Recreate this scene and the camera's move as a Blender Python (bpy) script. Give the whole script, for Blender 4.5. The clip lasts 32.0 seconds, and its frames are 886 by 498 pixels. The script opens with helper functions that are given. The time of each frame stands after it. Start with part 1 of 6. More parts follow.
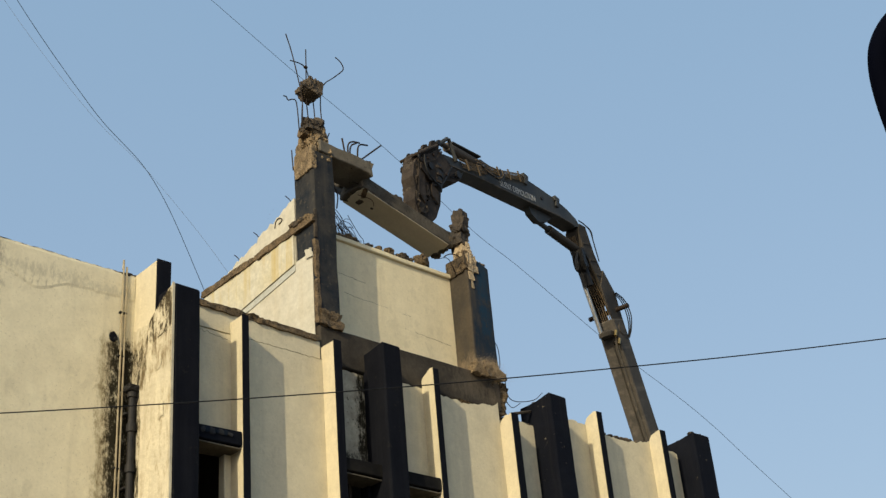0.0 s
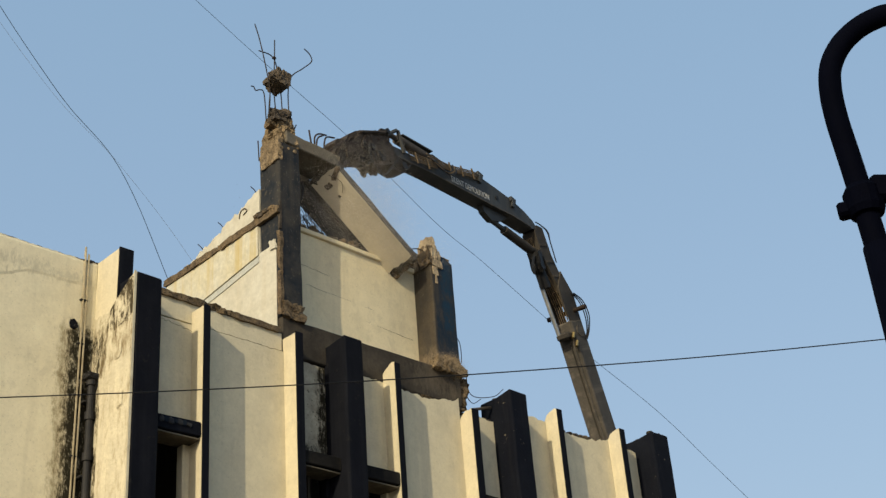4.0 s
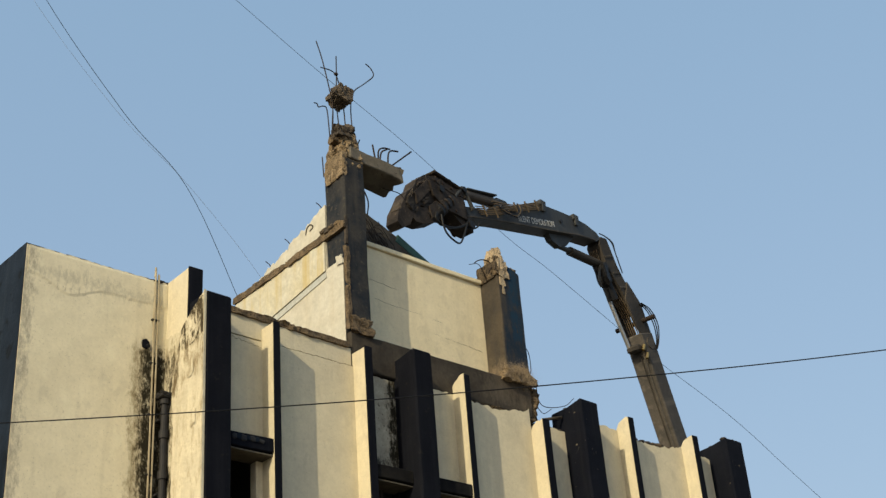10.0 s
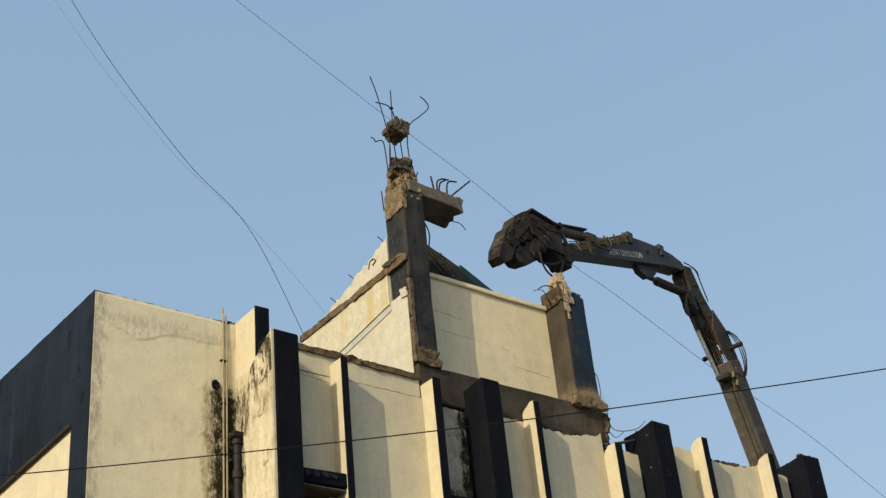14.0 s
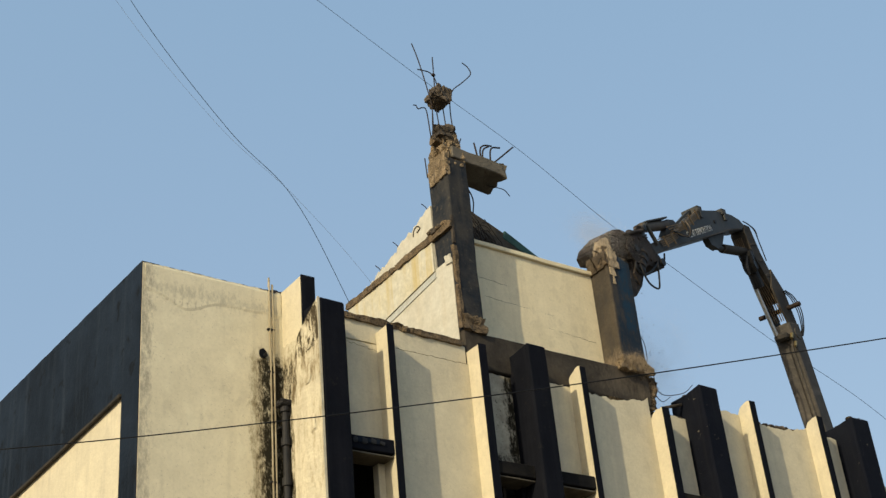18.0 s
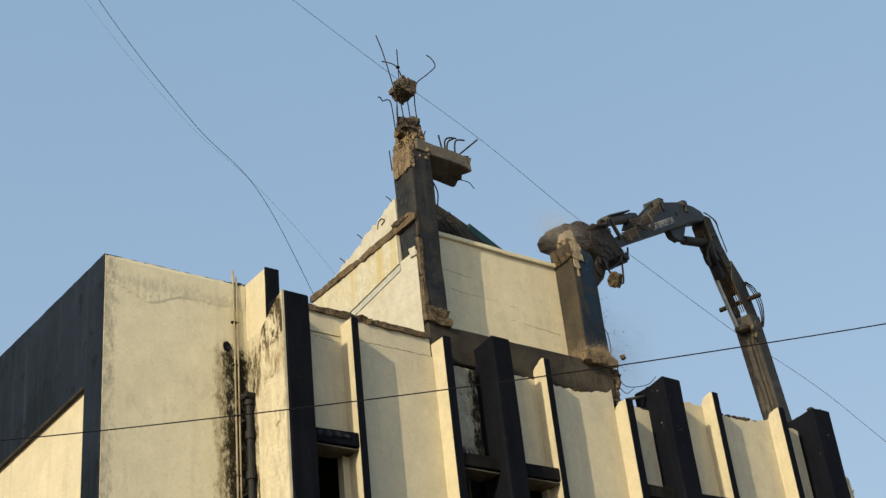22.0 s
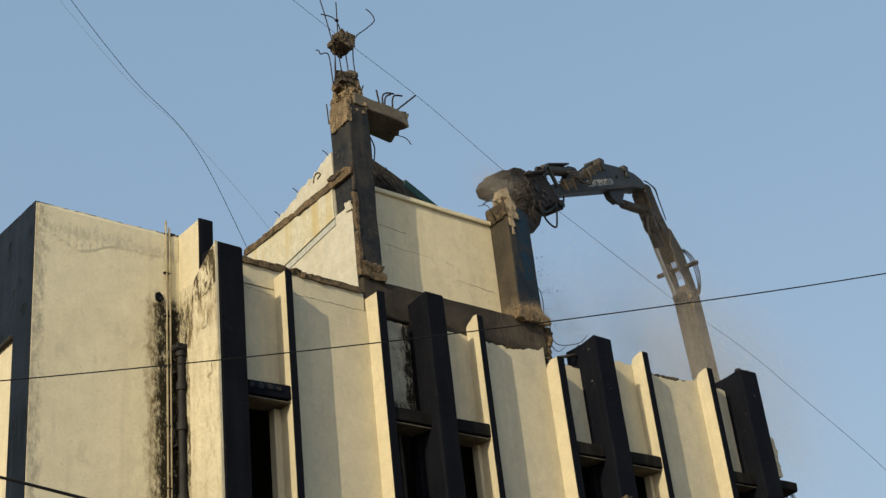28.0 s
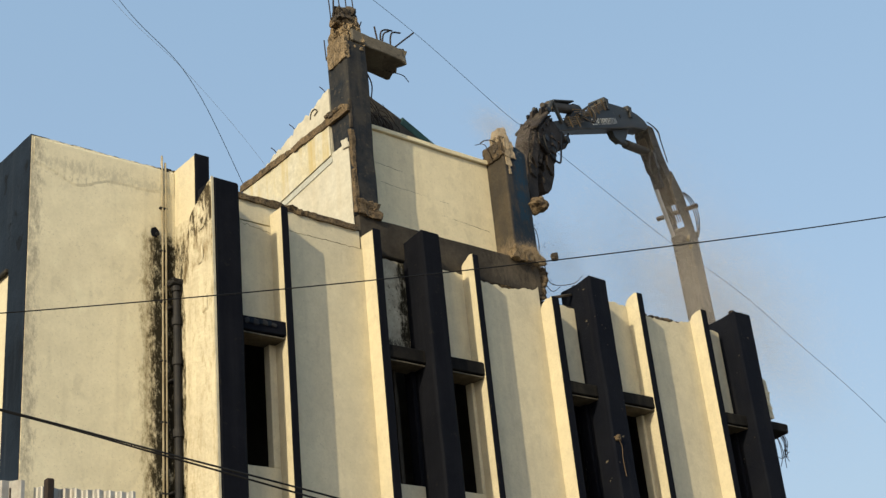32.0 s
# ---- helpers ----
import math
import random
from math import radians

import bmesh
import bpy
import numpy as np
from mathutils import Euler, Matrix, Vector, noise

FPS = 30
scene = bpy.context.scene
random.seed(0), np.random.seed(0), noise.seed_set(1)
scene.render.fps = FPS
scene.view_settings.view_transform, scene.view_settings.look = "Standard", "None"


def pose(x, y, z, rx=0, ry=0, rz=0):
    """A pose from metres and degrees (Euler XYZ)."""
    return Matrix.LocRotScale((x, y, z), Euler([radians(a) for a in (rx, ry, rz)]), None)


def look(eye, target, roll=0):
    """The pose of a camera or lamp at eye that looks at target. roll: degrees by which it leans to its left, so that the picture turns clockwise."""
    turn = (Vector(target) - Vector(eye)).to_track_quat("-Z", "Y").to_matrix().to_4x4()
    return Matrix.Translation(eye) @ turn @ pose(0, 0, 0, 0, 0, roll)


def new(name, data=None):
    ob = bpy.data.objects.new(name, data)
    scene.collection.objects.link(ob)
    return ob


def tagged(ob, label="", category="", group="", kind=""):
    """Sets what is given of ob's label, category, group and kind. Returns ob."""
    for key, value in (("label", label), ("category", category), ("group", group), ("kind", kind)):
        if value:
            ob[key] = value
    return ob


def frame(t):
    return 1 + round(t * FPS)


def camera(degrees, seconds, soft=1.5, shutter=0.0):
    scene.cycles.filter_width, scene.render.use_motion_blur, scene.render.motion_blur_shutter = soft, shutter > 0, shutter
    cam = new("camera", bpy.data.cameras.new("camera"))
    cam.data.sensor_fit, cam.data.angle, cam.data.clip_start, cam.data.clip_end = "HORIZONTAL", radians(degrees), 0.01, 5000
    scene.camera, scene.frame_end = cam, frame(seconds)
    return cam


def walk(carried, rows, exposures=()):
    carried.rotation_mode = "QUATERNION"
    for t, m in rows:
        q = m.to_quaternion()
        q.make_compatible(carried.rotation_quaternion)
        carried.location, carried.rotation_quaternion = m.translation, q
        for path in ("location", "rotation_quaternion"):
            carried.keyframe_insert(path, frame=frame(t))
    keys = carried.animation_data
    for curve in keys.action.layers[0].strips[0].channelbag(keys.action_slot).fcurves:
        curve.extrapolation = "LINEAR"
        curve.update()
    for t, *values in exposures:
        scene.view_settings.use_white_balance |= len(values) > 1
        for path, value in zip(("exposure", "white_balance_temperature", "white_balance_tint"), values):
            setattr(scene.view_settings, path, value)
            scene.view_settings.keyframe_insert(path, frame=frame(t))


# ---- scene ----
# ---- camera ----
cam = camera(36.13, 32.0, 1.4)
EYE = (0.0, 0.0, 1.6)
# seconds, place of the eye, pitch, lean, yaw: the camera is held in the hand at one spot and sways a little
TURNS = [
    (0, -0.003, 0.039, 1.590, 29.57, 4.65, -41.67), (0.5, -0.004, 0.032, 1.592, 29.03, 4.21, -42.34), (1, -0.010, 0.022, 1.577, 28.91, 4.43, -42.88),
    (1.5, 0.009, 0.016, 1.588, 28.96, 4.56, -43.29), (2, 0.008, 0.011, 1.574, 28.64, 4.36, -43.77), (2.5, 0.008, 0.010, 1.572, 28.43, 4.35, -44.14),
    (3, 0.014, 0.008, 1.584, 28.72, 4.28, -43.91), (3.5, 0.008, -0.006, 1.595, 29.05, 4.28, -43.84), (5.5, -0.005, 0.004, 1.610, 29.50, 3.37, -42.25),
    (6, -0.003, -0.003, 1.611, 29.66, 2.67, -41.53), (6.5, -0.003, -0.004, 1.610, 29.09, 1.43, -39.49), (7, -0.007, -0.011, 1.626, 29.44, 2.88, -40.27),
    (7.5, -0.003, -0.004, 1.614, 29.73, 4.59, -37.00), (8, -0.003, -0.003, 1.615, 29.73, 4.54, -37.23), (8.5, -0.002, -0.003, 1.610, 30.52, 3.99, -38.21),
    (9, -0.003, -0.006, 1.617, 30.22, 3.62, -39.91), (9.5, -0.003, -0.008, 1.621, 29.85, 4.14, -40.28), (10, -0.006, -0.016, 1.639, 29.76, 4.14, -40.39),
    (10.5, -0.011, -0.037, 1.666, 29.27, 4.79, -40.66), (11, -0.006, -0.044, 1.654, 30.17, 4.99, -40.98), (11.5, -0.003, -0.022, 1.633, 31.26, 5.33, -38.99),
    (12, -0.005, -0.014, 1.635, 31.54, 5.13, -37.94), (12.5, -0.003, -0.008, 1.621, 31.87, 5.23, -37.91), (13, -0.006, -0.009, 1.631, 31.46, 5.25, -37.34),
    (13.5, -0.002, -0.004, 1.614, 31.36, 5.14, -37.03), (15.5, -0.001, -0.002, 1.604, 31.22, 5.51, -35.50), (16, -0.001, -0.003, 1.606, 31.10, 4.75, -35.75),
    (16.5, -0.000, -0.002, 1.603, 30.96, 5.04, -35.20), (17, -0.000, -0.002, 1.603, 30.92, 4.95, -35.16), (17.5, -0.000, -0.001, 1.602, 30.81, 4.87, -35.02),
    (18, -0.000, -0.000, 1.602, 30.17, 4.94, -34.67), (18.5, -0.000, -0.000, 1.601, 29.87, 5.18, -34.76), (19, -0.000, -0.001, 1.601, 29.77, 5.29, -34.96),
    (19.5, -0.002, -0.001, 1.608, 29.83, 5.40, -35.50), (20, -0.006, -0.001, 1.623, 30.02, 5.22, -35.29), (20.5, -0.003, -0.003, 1.614, 30.10, 5.28, -35.51),
    (21, -0.004, -0.006, 1.620, 30.16, 5.51, -35.73), (21.5, -0.002, -0.004, 1.612, 30.02, 5.76, -35.77), (22, -0.004, -0.004, 1.617, 29.69, 5.70, -35.97),
    (22.5, -0.003, -0.004, 1.614, 29.61, 5.59, -35.98), (23, -0.005, -0.007, 1.626, 29.57, 5.31, -35.75), (23.5, -0.003, -0.005, 1.616, 29.63, 5.50, -35.87),
    (24, -0.006, -0.009, 1.624, 29.47, 5.36, -35.65), (24.5, -0.003, -0.004, 1.610, 29.33, 5.31, -35.76), (25, -0.004, -0.004, 1.615, 29.46, 4.58, -35.61),
    (25.5, -0.002, -0.002, 1.610, 29.60, 5.38, -36.98), (27.5, 0.005, 0.008, 1.581, 28.88, 5.58, -39.39), (28, 0.011, 0.016, 1.552, 27.70, 5.99, -38.92),
    (28.5, 0.005, 0.008, 1.577, 27.45, 5.50, -38.23), (29, 0.009, 0.013, 1.560, 27.28, 5.39, -38.15), (29.5, 0.004, 0.007, 1.581, 27.13, 5.28, -38.33),
    (30, 0.008, 0.011, 1.566, 26.72, 5.14, -38.02), (30.5, 0.004, 0.007, 1.583, 26.08, 5.63, -38.82), (31, 0.006, 0.010, 1.574, 25.59, 5.74, -39.09),
    (31.5, 0.005, 0.009, 1.576, 25.58, 5.33, -39.20), (32, 0.013, 0.018, 1.544, 25.09, 5.42, -39.39),
]
walk(cam, [(t, pose(x, y, z, 90 + a, b, c)) for t, x, y, z, a, b, c in TURNS], [(t, e, 6550, 6) for t, e in ((0.0, 0.70), (25.5, 0.72), (27.7, 0.56), (28.3, 0.58), (29.2, 0.78), (30.5, 0.80), (32.0, 0.84))])

# ---- world and sun ----
SUN_EL = radians(27.0)
to_sun = Vector((-math.sin(radians(70)) * math.cos(SUN_EL), -math.cos(radians(70)) * math.cos(SUN_EL), math.sin(SUN_EL)))
world = bpy.data.worlds.new("world")
scene.world = world
world.use_nodes = True
wn = world.node_tree.nodes
sky = wn.new("ShaderNodeTexSky")
sky.sky_type = "NISHITA"
sky.sun_disc = False
sky.sun_elevation = SUN_EL
sky.sun_rotation = math.atan2(to_sun.x, to_sun.y)
sky.air_density, sky.dust_density, sky.ozone_density = 1.3, 5.0, 0.0
haze = wn.new("ShaderNodeMix")
haze.data_type = "RGBA"
haze.inputs[0].default_value = 0.72
# the haze is a little paler and greyer low down
where = wn.new("ShaderNodeTexCoord")
split = wn.new("ShaderNodeSeparateXYZ")
height = wn.new("ShaderNodeMapRange")
height.inputs[1].default_value, height.inputs[2].default_value = 0.22, 0.66
tone = wn.new("ShaderNodeMix")
tone.data_type = "RGBA"
tone.inputs[6].default_value = (1.44, 1.935, 2.79, 1.0)
tone.inputs[7].default_value = (1.255, 1.925, 2.83, 1.0)
world.node_tree.links.new(where.outputs["Generated"], split.inputs[0])
world.node_tree.links.new(split.outputs[2], height.inputs[0])
world.node_tree.links.new(height.outputs[0], tone.inputs[0])
world.node_tree.links.new(tone.outputs[2], haze.inputs[7])
world.node_tree.links.new(sky.outputs[0], haze.inputs[6])
world.node_tree.links.new(haze.outputs[2], wn["Background"].inputs[0])
wn["Background"].inputs[1].default_value = 0.1395
sun = new("sun", bpy.data.lights.new("sun", "SUN"))
sun.data.energy, sun.data.angle, sun.data.color = 2.09, radians(0.6), (1.0, 0.845, 0.59)
sun.matrix_world = look(to_sun * 60, (0, 0, 0))


# ---- materials ----
def mat(name, col, col2=None, scale=1.5, rough=0.85, bump=0.25, fine=25.0, metal=0.0, streak=None, amount=0.5, spots=None, stain=None, gloss=0.2, pit=0.63, sandy=0.8, specks=None, blotch=0.95):
    """Two-tone surface with grain; streak: colour of vertical runs; spots: colour of chips; stain: (x0, x1, colour) a dirty upright band."""
    m = bpy.data.materials.new(name)
    m.use_nodes = True
    nt = m.node_tree
    bs = nt.nodes["Principled BSDF"]
    L = nt.links.new
    tc = nt.nodes.new("ShaderNodeTexCoord")
    gen = tc.outputs["Object"]

    def noise_tex(sc, detail=6.0, mapping=None, rough_=0.6):
        n = nt.nodes.new("ShaderNodeTexNoise")
        n.inputs["Scale"].default_value = sc
        n.inputs["Detail"].default_value = detail
        n.inputs["Roughness"].default_value = rough_
        if mapping:
            mp = nt.nodes.new("ShaderNodeMapping")
            mp.inputs["Scale"].default_value = mapping
            L(gen, mp.inputs[0])
            L(mp.outputs[0], n.inputs[0])
        else:
            L(gen, n.inputs[0])
        return n.outputs["Fac"]

    def ramp(fac, a, b):
        r = nt.nodes.new("ShaderNodeMapRange")
        r.inputs[1].default_value, r.inputs[2].default_value = a, b
        L(fac, r.inputs[0])
        return r.outputs[0]

    def mix(fac, a, b):
        x = nt.nodes.new("ShaderNodeMix")
        x.data_type = "RGBA"
        if fac is not None:
            L(fac, x.inputs[0])
        for s, v in ((6, a), (7, b)):
            if isinstance(v, tuple):
                x.inputs[s].default_value = (*v, 1)
            else:
                L(v, x.inputs[s])
        return x

    def times(a, b):
        x = nt.nodes.new("ShaderNodeMath")
        x.operation = "MULTIPLY"
        for s, v in ((0, a), (1, b)):
            if isinstance(v, float):
                x.inputs[s].default_value = v
            else:
                L(v, x.inputs[s])
        return x.outputs[0]

    col2 = col2 or tuple(c * 0.72 for c in col)
    big, grain = noise_tex(scale), noise_tex(fine, 8.0)
    c = mix(ramp(big, 0.38, 0.66), col, col2).outputs[2]
    blot = noise_tex(scale * 4.3, 9.0, None, 0.7)
    soft_mul = mix(None, c, mix(ramp(blot, 0.3, 0.72), (1.1, 1.09, 1.07), (0.8, 0.79, 0.77)).outputs[2])
    soft_mul.blend_type = "MULTIPLY"
    soft_mul.inputs[0].default_value = blotch
    c = soft_mul.outputs[2]
    g = mix(ramp(grain, 0.25, 0.75), (0.8, 0.8, 0.8), (1.1, 1.1, 1.1)).outputs[2]
    mul = mix(None, c, g)
    mul.blend_type = "MULTIPLY"
    mul.inputs[0].default_value = sandy
    c = mul.outputs[2]
    if streak:
        run = noise_tex(1.0, 7.0, (5.0, 5.0, 0.35))
        c = mix(times(ramp(run, 0.52, 0.72), amount), c, streak).outputs[2]
    if spots:
        dot = noise_tex(scale * 6, 5.0)
        c = mix(ramp(dot, pit, pit + 0.05), c, spots).outputs[2]
    if specks:
        tiny = noise_tex(34.0, 6.0, None, 0.7)
        c = mix(times(ramp(tiny, 0.60, 0.68), 0.6), c, specks).outputs[2]
        scuff = noise_tex(2.7, 13.0, (1.0, 1.0, 0.7), 0.7)
        c = mix(times(ramp(scuff, 0.56, 0.63), 0.20), c, specks).outputs[2]
        bald = noise_tex(2.1, 12.0, (1.3, 1.3, 0.8), 0.7)
        c = mix(times(ramp(bald, 0.56, 0.72), 0.5), c, tuple(min(0.8, 1.13 * v) for v in col)).outputs[2]
    if stain:
        sep = nt.nodes.new("ShaderNodeSeparateXYZ")
        L(gen, sep.inputs[0])
        for axis, x0, x1, edge, z0, z1, cover, soft, dark in stain:
            a = ramp(sep.outputs[axis], x0 - edge, x0 + edge)
            b = ramp(sep.outputs[axis], x1 + edge, x1 - edge)
            zz = times(ramp(sep.outputs[2], z1, z1 - 0.5), ramp(sep.outputs[2], z0, z0 + 0.5))
            n1 = noise_tex(9.5, 14.0, (1.0, 1.0, 0.42) if axis == 0 else (1.0, 1.0, 0.32), 0.8)
            body = times(times(times(a, b), zz), 0.4)
            tot = nt.nodes.new("ShaderNodeMath")
            tot.operation = "ADD"
            L(n1, tot.inputs[0])
            L(body, tot.inputs[1])
            c = mix(ramp(tot.outputs[0], 0.4 + cover - soft, 0.4 + cover + soft), c, dark).outputs[2]
    L(c, bs.inputs["Base Color"])
    bs.inputs["Metallic"].default_value = metal
    rr = nt.nodes.new("ShaderNodeMapRange")
    rr.inputs[3].default_value, rr.inputs[4].default_value = rough - 0.08, min(1.0, rough + 0.08)
    L(grain, rr.inputs[0])
    L(rr.outputs[0], bs.inputs["Roughness"])
    bs.inputs["Specular IOR Level"].default_value = gloss
    if bump:
        bp = nt.nodes.new("ShaderNodeBump")
        bp.inputs["Strength"].default_value = bump
        bp.inputs["Distance"].default_value = 0.02
        mid = nt.nodes.new("ShaderNodeMath")
        mid.operation = "ADD"
        L(grain, mid.inputs[0])
        L(noise_tex(fine * 0.2, 6.0), mid.inputs[1])
        L(mid.outputs[0], bp.inputs["Height"])
        L(bp.outputs[0], bs.inputs["Normal"])
    return m


SOOT = (0.020, 0.017, 0.0095)
CREAM = mat("cream_plaster", (0.64, 0.577, 0.415), (0.57, 0.515, 0.38), 0.8, 0.92, 0.3, 22, streak=(0.37, 0.335, 0.255), amount=0.34, sandy=0.35, blotch=0.55, specks=(0.34, 0.305, 0.23))
CREAM_STAINED = mat("stained_plaster", (0.735, 0.67, 0.485), (0.685, 0.62, 0.445), 0.7, 0.93, 0.3, 22, streak=(0.42, 0.375, 0.27), amount=0.3, sandy=0.35, blotch=0.5, specks=(0.34, 0.305, 0.23),
                    stain=[(0, 6.5, 9.5, 0.3, 10.7, 11.75, 0.49, 0.07, (0.50, 0.455, 0.335)), (0, 6.8, 8.0, 0.3, 10.55, 11.5, 0.51, 0.05, (0.40, 0.355, 0.255)), (0, 8.0, 9.4, 0.3, 10.75, 11.55, 0.53, 0.04, (0.36, 0.31, 0.22)), (0, 6.5, 7.05, 0.14, 0.0, 12.4, 0.49, 0.08, (0.38, 0.345, 0.26)),
                           (0, 8.40, 9.4, 0.16, 0.0, 10.9, 0.48, 0.11, (0.22, 0.175, 0.095)), (0, 8.52, 9.4, 0.12, 0.0, 10.85, 0.49, 0.07, (0.06, 0.048, 0.026)), (0, 8.64, 9.4, 0.09, 0.0, 10.8, 0.415, 0.07, SOOT), (0, 8.36, 8.50, 0.06, 10.3, 10.9, 0.52, 0.06, (0.10, 0.08, 0.045))])
RETURN_STAINED = mat("mouldy_plaster", (0.60, 0.55, 0.41), (0.50, 0.455, 0.34), 1.6, 0.94, 0.5, 18, streak=(0.25, 0.205, 0.135), amount=0.55, sandy=0.4, blotch=0.6,
                     stain=[(1, 14.5, 16.5, 0.3, 0.0, 12.2, 0.60, 0.09, (0.30, 0.245, 0.15)), (1, 15.35, 16.4, 0.2, 0.0, 10.9, 0.50, 0.09, (0.15, 0.115, 0.06)), (1, 15.5, 16.4, 0.2, 0.0, 10.75, 0.50, 0.05, SOOT)])
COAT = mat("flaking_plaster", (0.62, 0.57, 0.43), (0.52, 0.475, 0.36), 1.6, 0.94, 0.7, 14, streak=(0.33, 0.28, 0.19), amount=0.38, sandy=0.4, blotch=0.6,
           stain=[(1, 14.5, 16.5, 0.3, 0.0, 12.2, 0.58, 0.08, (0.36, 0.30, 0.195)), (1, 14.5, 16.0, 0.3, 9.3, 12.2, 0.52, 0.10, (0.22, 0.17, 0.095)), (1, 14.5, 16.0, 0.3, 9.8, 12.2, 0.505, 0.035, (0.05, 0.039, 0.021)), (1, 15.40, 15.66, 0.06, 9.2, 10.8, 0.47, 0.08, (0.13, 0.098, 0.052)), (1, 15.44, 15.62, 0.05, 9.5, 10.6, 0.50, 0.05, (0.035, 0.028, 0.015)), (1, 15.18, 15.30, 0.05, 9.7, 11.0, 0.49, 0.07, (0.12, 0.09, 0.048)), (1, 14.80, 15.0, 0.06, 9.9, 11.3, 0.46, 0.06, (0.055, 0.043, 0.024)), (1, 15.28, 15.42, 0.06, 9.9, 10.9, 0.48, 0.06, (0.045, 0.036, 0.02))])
WHITE = mat("white_distemper", (0.56, 0.545, 0.47), (0.52, 0.495, 0.41), 1.3, 0.9, 0.12, 20, streak=(0.46, 0.40, 0.28), amount=0.4, sandy=0.5)
BLACK = mat("black_paint", (0.0042, 0.0052, 0.0092), (0.0068, 0.0078, 0.0122), 1.6, 0.8, 0.2, 26, streak=(0.016, 0.017, 0.021), amount=0.35, spots=(0.012, 0.012, 0.013), gloss=0.08)
BLUEBLACK = mat("blue_black_paint", (0.0075, 0.0115, 0.0185), (0.0165, 0.026, 0.043), 0.55, 0.8, 0.4, 20, streak=(0.024, 0.033, 0.046), amount=0.8, spots=(0.0075, 0.010, 0.014), pit=0.60, gloss=0.08)
DUSTY = mat("dusty_dark_paint", (0.035, 0.033, 0.030), (0.065, 0.053, 0.039), 1.4, 0.9, 0.3, 20, streak=(0.09, 0.07, 0.048), amount=0.5, gloss=0.1)
CONCRETE = mat("bare_concrete", (0.16, 0.135, 0.10), (0.095, 0.08, 0.062), 2.4, 0.95, 0.5, 18)
TANRUBBLE = mat("tan_broken_concrete", (0.30, 0.228, 0.142), (0.12, 0.092, 0.06), 6.0, 0.97, 1.0, 34, spots=(0.04, 0.031, 0.022), pit=0.57)
RUBBLE = mat("broken_concrete", (0.19, 0.14, 0.085), (0.075, 0.057, 0.04), 6.0, 0.97, 1.0, 34, spots=(0.03, 0.024, 0.018), pit=0.56)
DARKRUBBLE = mat("dark_broken_concrete", (0.085, 0.07, 0.055), (0.035, 0.03, 0.026), 5.0, 0.97, 0.9, 30)
# dark plaster: the gloom behind the windows is put into its colour
INSIDE = mat("darkened_interior_plaster", (0.072, 0.064, 0.053), (0.05, 0.044, 0.037), 1.0, 0.95, 0.1)
PANELCREAM = mat("smooth_cream_plaster", (0.765, 0.675, 0.465), (0.72, 0.63, 0.425), 0.9, 0.92, 0.2, 20, streak=(0.50, 0.43, 0.295), amount=0.3, sandy=0.3, blotch=0.5, specks=(0.40, 0.34, 0.235))
CRACKBROWN = mat("dirty_crack", (0.07, 0.054, 0.032), (0.035, 0.028, 0.018), 8.0, 0.97, 0.2, 30)
STEEL = mat("rusty_rebar", (0.022, 0.019, 0.018), (0.045, 0.03, 0.024), 8.0, 0.75, 0.2, 40, metal=0.1)
MACHINE = mat("grey_machine_paint", (0.052, 0.056, 0.058), (0.043, 0.043, 0.042), 1.5, 0.6, 0.1, 30, streak=(0.085, 0.076, 0.062), amount=0.5)
BOOMPAINT = mat("dusty_boom_paint", (0.070, 0.065, 0.059), (0.095, 0.085, 0.074), 1.6, 0.8, 0.15, 26, streak=(0.18, 0.155, 0.125), amount=0.6, gloss=0.12)
GRIME = mat("caked_grime", (0.038, 0.032, 0.028), (0.018, 0.016, 0.014), 6.0, 0.95, 0.9, 26)
RUST = mat("rusty_jaw_steel", (0.060, 0.048, 0.040), (0.026, 0.022, 0.020), 3.0, 0.85, 0.6, 20, metal=0.1, streak=(0.065, 0.052, 0.042), amount=0.5, spots=(0.10, 0.075, 0.055), gloss=0.15)
CHROME = mat("cylinder_rod", (0.72, 0.70, 0.66), (0.55, 0.54, 0.51), 3.0, 0.42, 0.0, metal=1.0)
HOSE = mat("black_hose", (0.015, 0.015, 0.016), None, 3.0, 0.55, 0.0)
COPPER = mat("tan_hose_sleeve", (0.175, 0.125, 0.075), (0.105, 0.08, 0.052), 6.0, 0.7, 0.1)
PIPE = mat("tarred_pipe", (0.013, 0.014, 0.018), (0.03, 0.029, 0.029), 3.0, 0.6, 0.2)
TANPIPE = mat("plastic_conduit", (0.40, 0.35, 0.245), (0.28, 0.235, 0.155), 3.0, 0.6, 0.1)
LETTER = mat("white_lettering", (0.62, 0.62, 0.60), (0.5, 0.5, 0.48), 8.0, 0.7, 0.0)
LAMPBLACK = mat("black_lamp_paint", (0.001, 0.0014, 0.0045), (0.0015, 0.002, 0.006), 4.0, 0.8, 0.05, gloss=0.02)
WIRE = mat("cable_sheath", (0.004, 0.004, 0.005), None, 3.0, 0.6, 0.0)
FAINTWIRE = mat("faint_wire", (0.2, 0.22, 0.25), None, 3.0, 0.6, 0.0)
THINWIRE = mat("thin_wire", (0.045, 0.075, 0.12), None, 3.0, 0.6, 0.0)
SHEET = mat("galvanised_sheet", (0.42, 0.42, 0.4), (0.3, 0.29, 0.27), 1.6, 0.5, 0.1, metal=0.4, streak=(0.2, 0.13, 0.08), amount=0.4)
